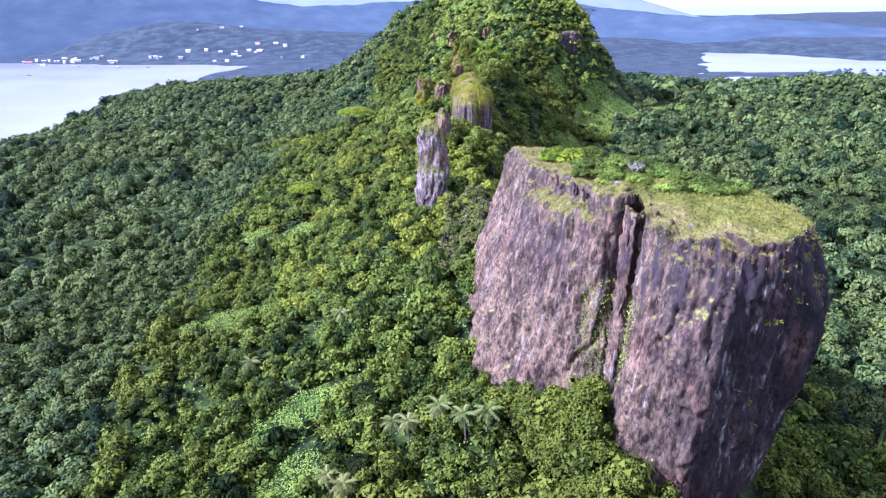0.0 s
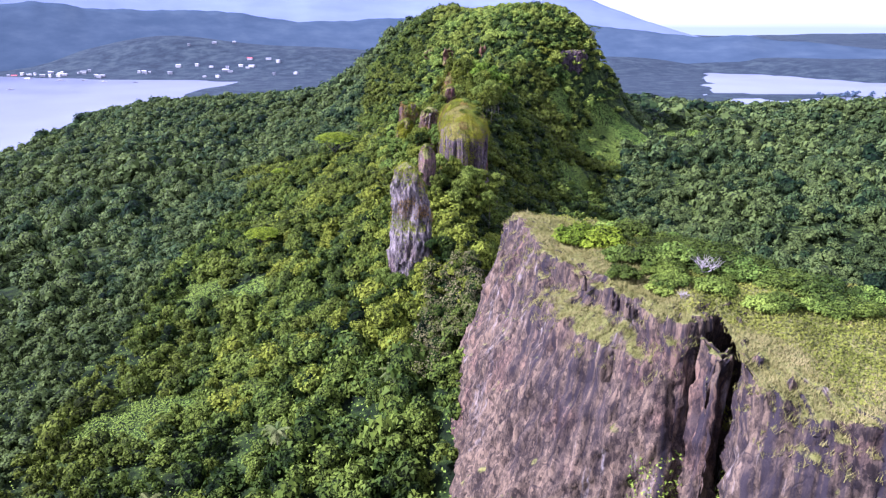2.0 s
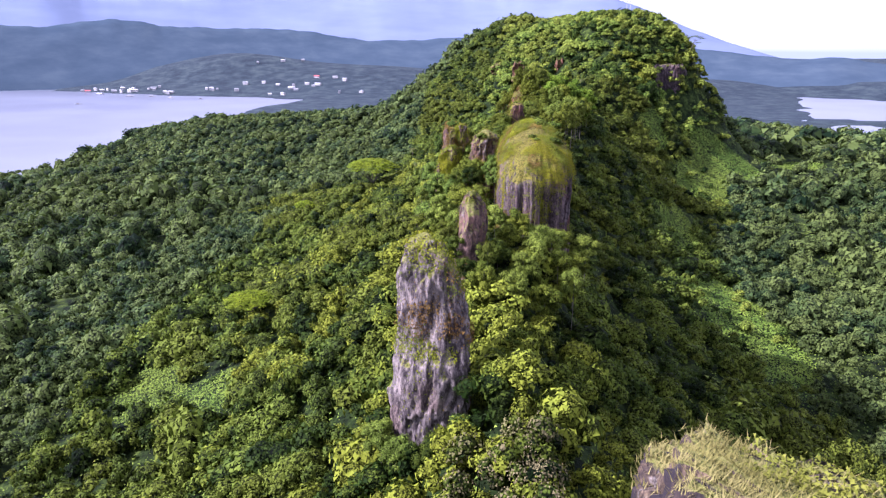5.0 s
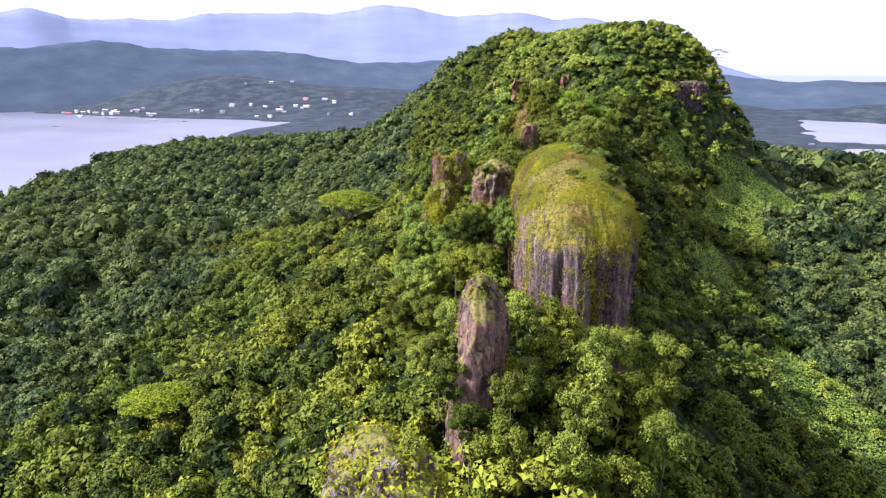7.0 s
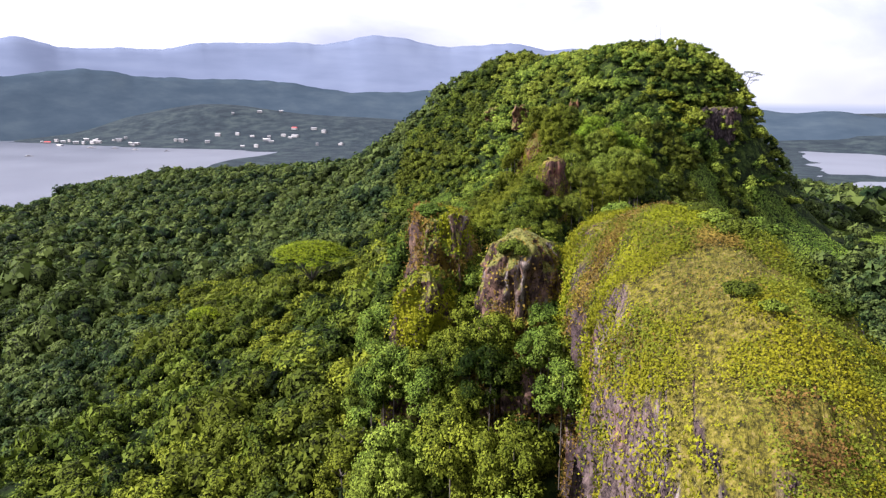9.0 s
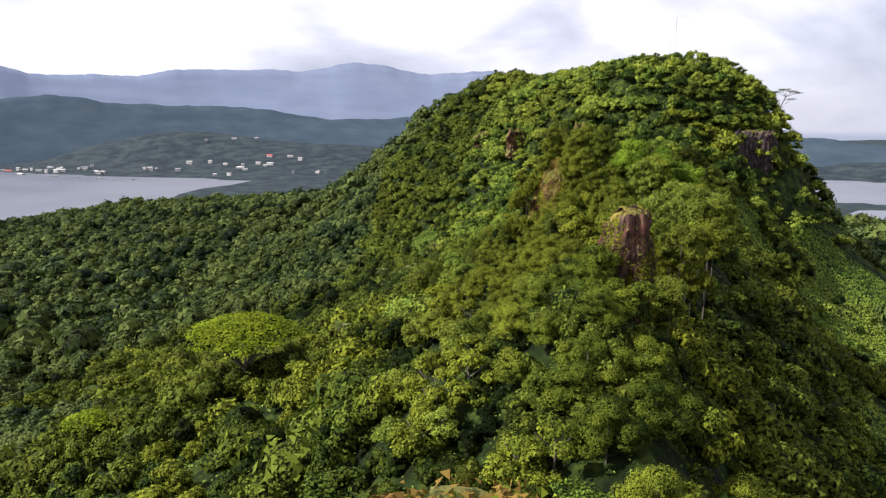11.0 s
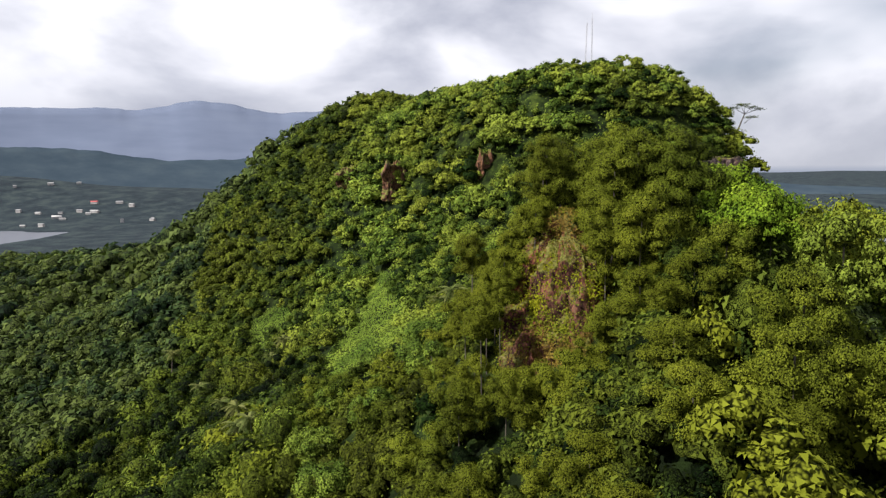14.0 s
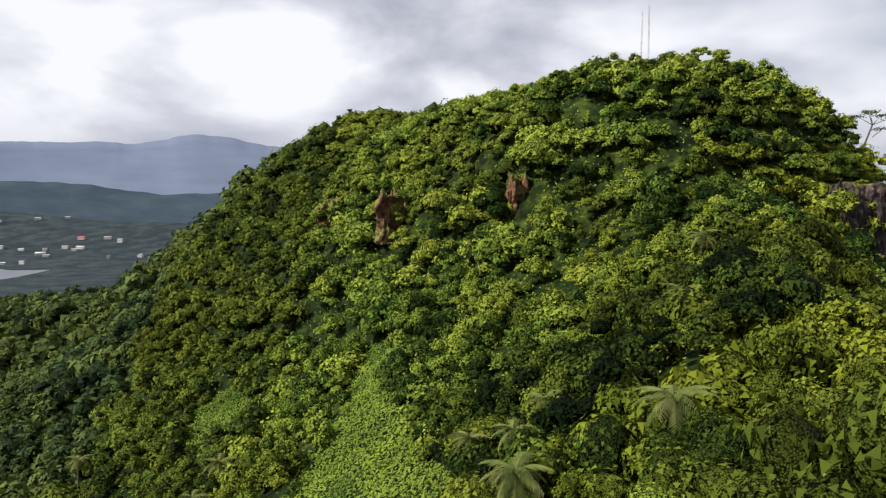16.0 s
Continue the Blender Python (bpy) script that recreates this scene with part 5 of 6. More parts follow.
tagged(link_mesh("creeper_carpet", tri_mesh("creeper_carpet", leaf_tris(np.stack([cx, cy, cz], -1), cn, np.where((np.abs(cx) < 34) & (cy > 360) & (cy < 560), 0.22, np.where(gap, np.where(cx > 60, 0.62, 0.42), 0.5)), rng, 0.9), np.zeros((0, 3)), np.zeros((0, 3), int), [M_CREEPER])),
       "bright green creeper carpet over the open slopes", "creepers", kind="stuff")

# single trees along the crest
kinds = []
for k in range(8):
    rg = np.random.default_rng(300 + k)
    base = new("broadleaf_tree")
    lv, cv, cf = crown_parts(rg, 18, 1150, 0.078, skirt=0.75, lobe_r=0.34, core=0.86, slim=0.85, rz=(0.75, 0.95, 0.6)[k % 3])
    link_mesh("crown", tri_mesh("crown", lv, cv, cf, [M_LEAF_RIDGE, M_LEAF_RIDGE_N] if k % 3 else [M_LEAF_HILL, M_LEAF_HILL_N]), base)
    cone_part("trunk", (0, 0, -1.8), (0.05, 0.03, 0.15), 0.045, 0.03, M_BARK, base)
    for a in range(3):
        an = a * 2.1 + k
        cone_part("limb", (0.03, 0.02, 0.0), (0.5 * math.cos(an), 0.5 * math.sin(an), 0.5), 0.035, 0.015, M_BARK, base, 5)
    tagged(base, ("yellow-green" if k % 3 else "fresh green") + " leafy broadleaf tree on the ridge", "tree", "trees along the crest")
    kinds.append(base)


def set_thing(src, first, m, s):
    """The pattern itself for the first place, copies of it for the rest."""
    ob = src
    if first:
        src.matrix_basis = m
    else:
        ob = copy_thing(src, m)
    ob.scale = s
    return ob


later = []
for n, i in enumerate(pick):
    m = pose(sx[i], sy[i], sz[i] + lift[i], 0, 0, float(rng.uniform(0, 360)))
    if (math.hypot(sx[i] - 2, sy[i] - 514) < 40 or (364 < sy[i] < 482 and sx[i] > -9)) and n >= len(kinds):
        later.append((m, srad[i], stall[i]))
        continue
    set_thing(kinds[n % len(kinds)], n < len(kinds), m, (srad[i], srad[i], srad[i] * stall[i]))


# fuller, finer trees where the flight passes closest
fine_kinds = []
for k in range(4):
    base = new("broadleaf_tree")
    lv, cv, cf = crown_parts(np.random.default_rng(330 + k), 28, 2100, 0.053, skirt=0.7, lobe_r=0.28, core=0.78, slim=0.9, rz=(0.8, 0.95, 0.7, 0.85)[k], spread_r=(0.15, 0.8))
    link_mesh("crown", tri_mesh("crown", lv, cv, cf, ([M_LEAF_RIDGE, M_LEAF_RIDGE_N], [M_LEAF_HILL, M_LEAF_HILL_N])[k % 2]), base)
    cone_part("trunk", (0, 0, -2.6), (0.05, 0.03, 0.15), 0.024, 0.018, M_BARK, base)
    tagged(base, ("yellow-green", "fresh green")[k % 2] + " dense small-leaved broadleaf tree on the ridge", "tree", "trees along the crest")
    fine_kinds.append(base)


closest = []
for k in range(2):
    base = new("broadleaf_tree")
    lv, cv, cf = crown_parts(np.random.default_rng(350 + k), 40, 7600, 0.029, skirt=0.7, lobe_r=0.25, core=0.74, rz=(0.85, 0.95)[k], spread_r=(0.15, 0.85))
    link_mesh("crown", tri_mesh("crown", lv, cv, cf, [M_LEAF_RIDGE, M_LEAF_RIDGE_N]), base)
    cone_part("trunk", (0, 0, -2.6), (0.05, 0.03, 0.15), 0.024, 0.018, M_BARK, base)
    tagged(base, "olive-yellow dense small-leaved tree along the ridge's narrow crest", "tree", "trees along the crest")
    closest.append(base)


M_LIME = leaf_material("lime_tree_leaves", (0.030, 0.060, 0.004), (0.095, 0.160, 0.010), (0.190, 0.270, 0.018), (0.120, 0.180, 0.010), patch=0.3)
M_LIME_S = leaf_material("lime_tree_leaves_mass", (0.030, 0.060, 0.004), (0.095, 0.160, 0.010), (0.190, 0.270, 0.018), (0.120, 0.180, 0.010), patch=0.3, through_light=0.03, shell=6.0)
lime_kinds = []
for k in range(2):
    base = new("broadleaf_tree")
    lv, cv, cf = crown_parts(np.random.default_rng(340 + k), 26, 2100, 0.053, skirt=0.7, lobe_r=0.30, core=0.8, slim=0.9, rz=(0.75, 0.9)[k], spread_r=(0.15, 0.8))
    link_mesh("crown", tri_mesh("crown", lv, cv, cf, [M_LIME, M_LIME_S]), base)
    cone_part("trunk", (0, 0, -2.6), (0.05, 0.03, 0.15), 0.024, 0.018, M_BARK, base)
    tagged(base, "bright lime-green leafy tree on the ridge's shoulder", "tree", "trees along the crest")
    lime_kinds.append(base)


# single trees of the groves on the ridge: x, y, radius, height of the crown's middle
BLUFF_GROVE = [(14, 493, 3.6, 107.5), (17.5, 495, 3.8, 109.5), (20.5, 492, 4, 109.5), (4.5, 497.5, 2.4, 97.5), (2, 495, 2.2, 94), (13, 491, 3, 99), (17, 492, 3.2, 102), (20, 496, 3.4, 103), (11.8, 495, 2.6, 101.5), (0.5, 490.5, 2.4, 94), (3, 493.5, 2, 95.5), (14, 496, 3.6, 107.5), (20, 493, 3.8, 107), (7.5, 497.5, 2.4, 102.5), (0, 492, 2.6, 88), (14.5, 491, 3.2, 93)]
BLUFF_FOOT_GROVE = [(12, 489.5, 2.8, 103), (13, 484, 3, 97), (10.8, 485, 2.4, 94), (15, 487, 3, 97), (14, 487, 3.4, 103), (4, 488, 2.6, 87.5), (8, 486, 3, 88), (12, 486, 3, 88), (-2, 488, 2.8, 87), (3, 484.5, 2.6, 88), (6.5, 481.5, 2.6, 89), (10, 480, 3, 90), (1.5, 485.5, 2.4, 88.5), (9.3, 483.6, 2.3, 91.5), (11.5, 482, 2.4, 92.5), (-5, 394, 2.6, 85.5), (-1, 398, 2.5, 88.5)]
SHOULDER_GROVE = [(16, 488, 3.4, 104.5), (17, 483, 3.4, 99), (21, 485, 3.6, 101), (25, 489, 4, 104), (19, 487, 3.2, 98), (24, 485, 3.2, 96), (24, 440, 4, 97), (30, 447, 4.2, 97), (35, 455, 4.2, 97), (27, 434, 4, 95), (20, 430, 3.6, 94), (32, 462, 4.2, 98), (38, 466, 4.4, 97), (21, 474, 4, 98.5), (27, 478, 4.2, 102), (30, 482, 4.2, 103.5), (34, 486, 4.2, 102), (26, 486, 4, 104), (33, 476, 4, 98), (40, 482, 4.5, 97), (16, 468, 3.6, 96), (22, 466, 3.8, 95)]
SHOULDER_GROVE_UPPER = [(28, 470, 4, 96), (21, 437, 3.6, 91), (27, 444, 3.8, 91), (33, 452, 3.8, 91), (24, 431, 3.4, 89), (17, 427, 3.2, 88.5), (29, 459, 3.8, 92), (35, 463, 3.8, 91), (19, 471, 3.6, 92), (26, 467, 3.6, 91), (38, 478, 4, 92), (43, 487, 4, 93)]
SADDLE_GROVE = [(4, 283, 3, 88), (9, 282, 3, 87), (13, 281, 3.2, 84.5), (7, 277, 3, 86), (12, 275, 3.2, 83.5), (17, 277, 3.2, 81), (16, 284, 3, 83), (5, 271, 2.8, 84), (10, 268, 3.2, 82.5), (21, 283, 3.4, 79), (20, 272, 3.2, 78), (2.5, 263, 3, 82), (8, 262, 3.2, 80.5), (14, 264, 3.4, 78), (-4, 282, 2.6, 87), (0, 286, 2.6, 88.5), (-5, 275, 2.6, 85), (18, 289, 3, 82), (24, 291, 3.2, 80), (-3.5, 269, 2.4, 85), (3, 268, 2.6, 84), (-1, 265.5, 2.4, 82)]
BLUFF_TOP_GROVE = [(13, 505, 4.2, 109), (18, 511, 4.4, 109), (9.5, 500, 3.2, 109), (17.5, 500, 3.8, 110.2), (14, 498, 3, 103), (16, 516, 3.4, 104), (11, 512, 3, 101), (8, 503, 3, 99), (9, 499, 3.2, 106.5), (12, 503, 3.4, 107.5), (6.5, 503, 2.6, 99), (4, 500, 2.2, 95.5), (9, 505, 3.2, 100), (5, 503, 2.8, 96), (0.5, 498, 2.8, 93), (15, 500, 3.6, 102), (3, 507, 3, 98)]
LIME_GROVE = [(22, 503, 4.2, 109), (23, 496, 3.4, 101), (25, 515, 4, 107), (30, 508, 4.5, 106), (28, 498, 4.2, 106), (38, 490, 4.5, 100), (35, 498, 4.5, 103), (42, 498, 4.5, 100), (46, 508, 4.5, 99), (38, 508, 4.5, 104)]
PINNACLE_GROVE = [(-8, 228, 3, 66), (-3, 227, 3, 67), (1.5, 229, 3, 69), (-6, 223, 3.2, 62), (-11, 232, 3, 66)]
DOME_GROVE = [(-8, 329, 3.2, 88), (-13, 330, 3.4, 86), (-3, 321, 3.2, 90), (1.5, 322, 2.6, 91), (-6, 317, 3.6, 86), (-11, 321, 3.8, 82), (-1, 312, 3.4, 87), (-15, 337, 3.6, 88), (-5, 333, 2.4, 91), (-13, 345, 3.4, 95), (-6, 346, 3.6, 97), (-8, 322, 3.4, 80), (-3, 316, 3.2, 82), (-13, 325, 3.6, 78), (-6, 326, 3, 84), (0, 308, 3.2, 83), (-10, 314, 3.6, 77), (-2, 300, 3.2, 80), (-15, 318, 3.6, 75), (-14, 331, 3.2, 84), (-5, 328, 3, 89.5), (-9, 327, 3.2, 85)]
DOME_GROVE_UPPER = [(-2.5, 327, 2.8, 91), (2.5, 327, 2.4, 92), (-16, 334, 3, 82), (3, 317, 2.8, 90), (-5, 340, 3, 94), (-4, 337, 2.6, 93)]
OUTCROP_GROVE = [(6, 399.5, 2.4, 92), (12, 400, 2.6, 92.5), (4.5, 402, 2.4, 96), (14, 404, 3, 98), (8, 411, 3, 100), (13, 412, 3.2, 100)]
CLIFF_GROVE = [(106, 646, 4.5, 116), (112, 644, 4.5, 117), (118, 646, 4.5, 116.5), (124, 650, 4, 114), (110, 652, 5, 119), (116, 654, 5, 118), (97, 634, 4.5, 110), (100, 640, 4.5, 114), (122, 657, 4.5, 117), (104, 634, 3.2, 108), (108, 638, 3.6, 109.5), (113, 640, 3.4, 109), (118, 643, 3.6, 109.5), (123, 647, 3.4, 109), (128, 651, 3.4, 107), (115, 645, 4, 112), (107, 643, 4, 112)]
GROVES = BLUFF_GROVE + BLUFF_FOOT_GROVE + SHOULDER_GROVE + SHOULDER_GROVE_UPPER + SADDLE_GROVE + BLUFF_TOP_GROVE + LIME_GROVE + PINNACLE_GROVE + DOME_GROVE + DOME_GROVE_UPPER + OUTCROP_GROVE + CLIFF_GROVE
seen = [0, 4, 0]
for n, (m, r, tall) in enumerate(later):
    kit = closest if n >= 4 and 364 < m.translation[1] < 500 and m.translation[0] > -9 else fine_kinds
    set_thing(kit[n % len(kit)], n < 4, m, (r, r, r * tall))
for n, (x, y, r, z) in enumerate(GROVES):
    top = z + 0.4 * r 
    gz = float(bare(np.array([x * 1.0]), np.array([y * 1.0]))[0])
    tall = min(max((top - gz) / 1.75, 0.7 * r), 1.25 * r)
    near_bluff = 424 < y < 518 and x < 24
    which = 0 if near_bluff else 2 if x > 24 and 484 < y < 520 else 1
    kit, count = (closest, fine_kinds, lime_kinds)[which], seen[which]
    seen[which] += 1
    set_thing(kit[count % len(kit)], count < len(kit), pose(x, y, top - 1.05 * tall, 0, 0, n * 50.0), (r, r, tall))


# coconut palms
def frond_mesh(rg, n=15):
    v, f = [], []
    ts = np.linspace(0, 1, 9)
    rib = np.stack([ts * 3.4, 0 * ts, 1.15 * ts - 2.3 * ts ** 2.2], -1)
    for k in range(n * 2):
        t = 0.10 + 0.9 * (k // 2) / n
        p = np.array([np.interp(t, ts, rib[:, j]) for j in range(3)])
        side = 1 if k % 2 else -1
        ln = 1.25 * math.sin(math.pi * (0.12 + 0.80 * t)) + 0.15
        q = p + np.array([0.55 * ln, side * ln * 0.72, -0.42 * ln + rg.uniform(-0.1, 0.1)])
        i = len(v)
        v += [p + (0.15, 0, 0), p - (0.10, 0, 0), q]
        f.append((i, i + 1, i + 2))
    for a, b in zip(rib[:-1], rib[1:]):
        i = len(v)
        v += [a + (0, 0.06, 0), a - (0, 0.06, 0), b]
        f.append((i, i + 1, i + 2))
    return raw_mesh("frond", np.array(v), np.array(f), [M_PALM])


FRONDS = [frond_mesh(np.random.default_rng(600 + k)) for k in range(3)]
PALMS = [(-1, 127), (-8, 126), (-12, 128), (8, 119), (4, 121), (-24, 117), (-20, 112), (-31, 184), (-56, 175), (-6, 190), (9, 575), (17, 570), (12, 566), (38, 580), (50, 596), (8, 548), (20, 548),
         (-30, 616), (-27, 545), (-31, 552), (-40, 590), (-50, 622), (-28, 628), (-70, 676), (-39, 474), (-33, 566)]
for n, (px, py) in enumerate(PALMS):
    gz = float(bare(np.array([px]), np.array([py]))[0])
    hgt = float(rng.uniform(6.2, 8.0))
    if n % 4 == 0:
        palm = new("palm_tree")
        tagged(palm, "coconut palm with drooping pale fronds above the thicket", "palm tree", "palms on the slopes")
        bend = rng.uniform(-0.8, 0.8, 2)
        cone_part("trunk", (0, 0, -0.5), (bend[0] * 0.4, bend[1] * 0.4, 4.5), 0.24, 0.18, M_BARK, palm)
        cone_part("trunk_top", (bend[0] * 0.4, bend[1] * 0.4, 4.45), (bend[0], bend[1], 8.6), 0.18, 0.13, M_BARK, palm)
        for k in range(16):
            fr = link_mesh("frond", FRONDS[k % 3], palm)
            fr.matrix_basis = pose(bend[0], bend[1], 8.6, 0, -20 + 50 * (k % 3) / 2 + float(rng.uniform(-8, 8)), k * 360 / 16 * 1.0 + float(rng.uniform(-8, 8)))
        palm.matrix_basis = pose(px, py, gz, 0, 0, 0)
        palm.scale = (hgt / 8.6,) * 3
        pattern = palm
    else:
        q = copy_thing(pattern, pose(px, py, gz, 0, 0, n * 77.0))
        q.scale = (hgt / 8.6,) * 3

# broad flat-topped tree below the crest, and a round bright one beside it
def spreading_tree(x, y, top, r, flat, label, leaves, seed):
    rg = np.random.default_rng(seed)
    gz = float(bare(np.array([x]), np.array([y]))[0])
    t = thing("umbrella_tree", (x, y, gz), label, "tree")
    cz = top - gz - r * flat
    pos, nrm, cv, cf = [], [], [], []
    for k in range(46):
        d = math.sqrt((k + 0.5) / 46) * 0.9
        a = k * 2.39996
        c = np.array([d * math.cos(a) * r, d * math.sin(a) * r, cz + r * flat * (math.sqrt(max(0, 1 - d * d)) - 0.15)])
        lr = r * rg.uniform(0.17, 0.24)
        dd = rg.normal(size=(leaves // 46, 3))
        dd[:, 2] = np.abs(dd[:, 2]) - 0.15
        dd = unit(dd)
        pos.append(c + dd * lr * np.array([1.05, 1.05, 0.42]) * rg.uniform(0.8, 1.15, (len(dd), 1)))
        nrm.append(unit(dd * 0.6 + rg.normal(size=dd.shape) * 0.3 + np.array([0, 0, 0.8])))
        cv.append(c + ICO_V * lr * np.array([0.8, 0.8, 0.25]))
        cf.append(ICO_F + len(ICO_V) * k)
    lv = leaf_tris(np.concatenate(pos), np.concatenate(nrm), 0.42, rg, 0.8)
    link_mesh("crown", tri_mesh("crown", lv, np.concatenate(cv), np.concatenate(cf), [M_UMBRELLA, M_UMBRELLA_S]), t)
    cone_part("trunk", (0, 0, -0.5), (0, 0, cz * 0.6), 0.5, 0.35, M_BARK, t, 9)
    for k in range(7):
        a = k * 0.9
        cone_part("limb", (0, 0, cz * 0.55), (0.6 * r * math.cos(a), 0.6 * r * math.sin(a), cz + r * flat * 0.4), 0.28, 0.08, M_BARK, t, 6)
    return t


spreading_tree(-60, 470, 67, 12.5, 0.56, "broad flat-topped bright green tree above the forest", 9000, 71)
spreading_tree(-92, 462, 47, 5.5, 0.75, "round bright green tree among darker forest", 2500, 72)
spreading_tree(-70, 330, 48, 7.5, 0.5, "spreading yellow-green tree on the western slope", 3600, 73)


# bare twiggy shrubs and an open flat-crowned tree at the cliff edge
def bare_shrub(x, y, z, r, label, seed, name="dead_shrub", leaves=0):
    rd = random.Random(seed)
    t = thing(name, (x, y, z), label, "shrub")
    for k in range(16):
        a, tilt = rd.uniform(0, 6.28), rd.uniform(0.15, 1.0)
        tip = Vector((math.cos(a) * tilt, math.sin(a) * tilt, 1.2 - 0.5 * tilt)) * r * rd.uniform(0.7, 1.1)
        stem = cone_part("stem", (0, 0, -0.2), tip * 0.55, 0.05, 0.03, M_TWIG, t, 5)
        for j in range(4):
            q = tip * 0.5 + Vector((rd.uniform(-1, 1), rd.uniform(-1, 1), rd.uniform(0.2, 1.0))) * r * 0.5
            cone_part("twig", tip * 0.5, q, 0.025, 0.008, M_TWIG, stem, 4)
    return t


def cliff_tree(x, y, z):
    t = thing("flat_crowned_tree", (x, y, z), "open flat-crowned tree leaning out from the cliff edge", "tree")
    cone_part("trunk", (-2.5, 0, -4), (0.6, 0, 3.5), 0.3, 0.18, M_BARK, t)
    rg = np.random.default_rng(81)
    tips = [(3.5, 0.5, 5.8), (1.0, 1.5, 6.6), (-1.8, -1.0, 6.4), (5.2, -1.0, 5.0), (-3.2, 1.2, 5.5), (3.2, -0.5, 2.2)]
    for p in tips:
        cone_part("limb", (0.5, 0, 3.2 if p[2] > 3 else 0.0), p, 0.12, 0.05, M_BARK, t, 5)
        n = 130
        d = rg.normal(size=(n, 3)) * np.array([1.15, 1.0, 0.22]) + np.array(p)
        link_mesh("foliage", tri_mesh("foliage", leaf_tris(d, unit(rg.normal(size=(n, 3)) * 0.4 + np.array([0, 0, 1])), 0.5, rg), np.zeros((0, 3)), np.zeros((0, 3), int), [M_LEAF]), t)


cliff_tree(131, 657, 121)

# ---- what grows on the rocks ----
def blades(pos, nrm, size, rg):
    """Arching blades of grass in threes."""
    n = len(pos)
    d = unit(rg.normal(size=(n, 3)) * np.array([1, 1, 0]) + 1e-6)
    b = np.stack([-d[:, 1], d[:, 0], 0 * d[:, 0]], -1)
    s = (size * rg.uniform(0.5, 1.4, n))[:, None]
    tip = pos + d * s * 0.75 + np.array([0, 0, 0.7]) * s
    return np.stack([pos + b * s * 0.055, pos - b * s * 0.055, tip], 1).reshape(-1, 3)


def stuff_leaves(name, label, category, lv, mat):
    return tagged(link_mesh(name, tri_mesh(name, lv, np.zeros((0, 3)), np.zeros((0, 3), int), [mat])), label, category, kind="stuff")


rg = np.random.default_rng(91)
green_zone = lambda c: sstep(-0.2, 0.25, 0.5 * vnoise(c * 0.11 + 2) + 0.08 * (c[:, 0] - np.interp(c[:, 1], [112, 125, 133, 144, 156, 186], [50, 40, 36, 27, 23, 18]) - 6))
p, nn = sample_on(great_rock, 42000, rg, 0.5, 2.0, lambda c: (0.12 + (1 - green_zone(c))) * (c[:, 2] > 86))
stuff_leaves("grass", "dry straw-coloured grass on the monolith's flat top", "grass", blades(p, nn, 0.7, rg), M_DRY)
p, nn = sample_on(great_rock, 46000, rg, 0.6, 2.0, green_zone)
stuff_leaves("green_grass", "yellow-green grass and low herbs on the monolith's top", "grass", leaf_tris(p + nn * rg.uniform(0.1, 0.6, (len(p), 1)), unit(nn + rg.normal(size=p.shape) * 0.5), 0.30, rg), M_GRASS)
p, nn = sample_on(great_rock, 1400, rg, 0.02, 0.6, lambda c: (vnoise(c * 0.16 + 5) > 0.62) * 1.0)
stuff_leaves("cliff_plants", "small ferns and moss tufts clinging to the cliff face", "plants", leaf_tris(p + nn * 0.1, unit(nn + rg.normal(size=p.shape) * 0.5), 0.24, rg), M_LEAF_RIDGE)
cleft = lambda c: ((np.hypot(c[:, 0] - 35, c[:, 1] - 124) < 9) & (c[:, 2] < 78)) * 1.0
p, nn = sample_on(great_rock, 8000, rg, -1, 0.7, cleft)
stuff_leaves("cleft_vines", "bright green vines growing up the rock cleft", "vines", leaf_tris(p + nn * 0.4, unit(nn + rg.normal(size=p.shape) * 0.5), 0.34, rg), M_LEAF_HILL)

vine_lv = {0: [], 1: [], 2: []}
for ob, n, lo, size in ((domed_rock, 150000, 0.16, 0.125), (domed_rock, 70000, -0.6, 0.2), (west_lump, 16000, -0.4, 0.24), (west_tower, 26000, -0.6, 0.26), (tower_shoulder, 20000, -0.5, 0.26), (small_rock, 3600, 0.0, 0.2), (crest_rock, 13000, -0.5, 0.17),
                        (red_bluff, 44000, -0.5, 0.19), (pinnacle, 9000, -0.25, 0.24)):
    west_side = ob is domed_rock and lo < 0
    p, nn = sample_on(ob, n, rg, lo, 2.0 if not west_side else 0.2, lambda c: (c[:, 0] < 8 if west_side else 1) * ((0.35 if ob is red_bluff else 0.10) + sstep(-0.10, 0.15, fbm(c * 0.22 + 1, 3)) ) * np.where(c[:, 2] > 76, 1, 0.1) * (1 if ob is not red_bluff else np.where((c[:, 1] < 500) & (c[:, 2] > 82), 1, 0.08)))
    lv = leaf_tris(p + nn * rg.uniform(0.03, 0.5, (n, 1)), unit(nn + rg.normal(size=p.shape) * 0.5), size, rg, 0.9).reshape(-1, 3, 3)
    tone = 1.1 * fbm(p * 0.16 + 7, 3) + rg.normal(size=n) * 0.16 - (0.5 if west_side else 0)
    if ob is domed_rock:
        tone = np.where(p[:, 0] > 14, 0.4 * tone - 0.08, tone)
    share = (-0.08, -0.5) if ob is domed_rock else (0.10, -0.30) if ob is not red_bluff else (0.2, -0.3)
    for k, sel in enumerate((tone > share[0], (tone <= share[0]) & (tone > share[1]), tone <= share[1])):
        vine_lv[k].append(lv[sel].reshape(-1, 3))
stuff_leaves("rock_vines", "bright yellow-green vines and moss matting the ridge rocks", "vines", np.concatenate(vine_lv[0]), M_LEAF_YELLOW)
stuff_leaves("olive_vines", "olive green creepers over the ridge rocks", "vines", np.concatenate(vine_lv[1]), M_LEAF_RIDGE)
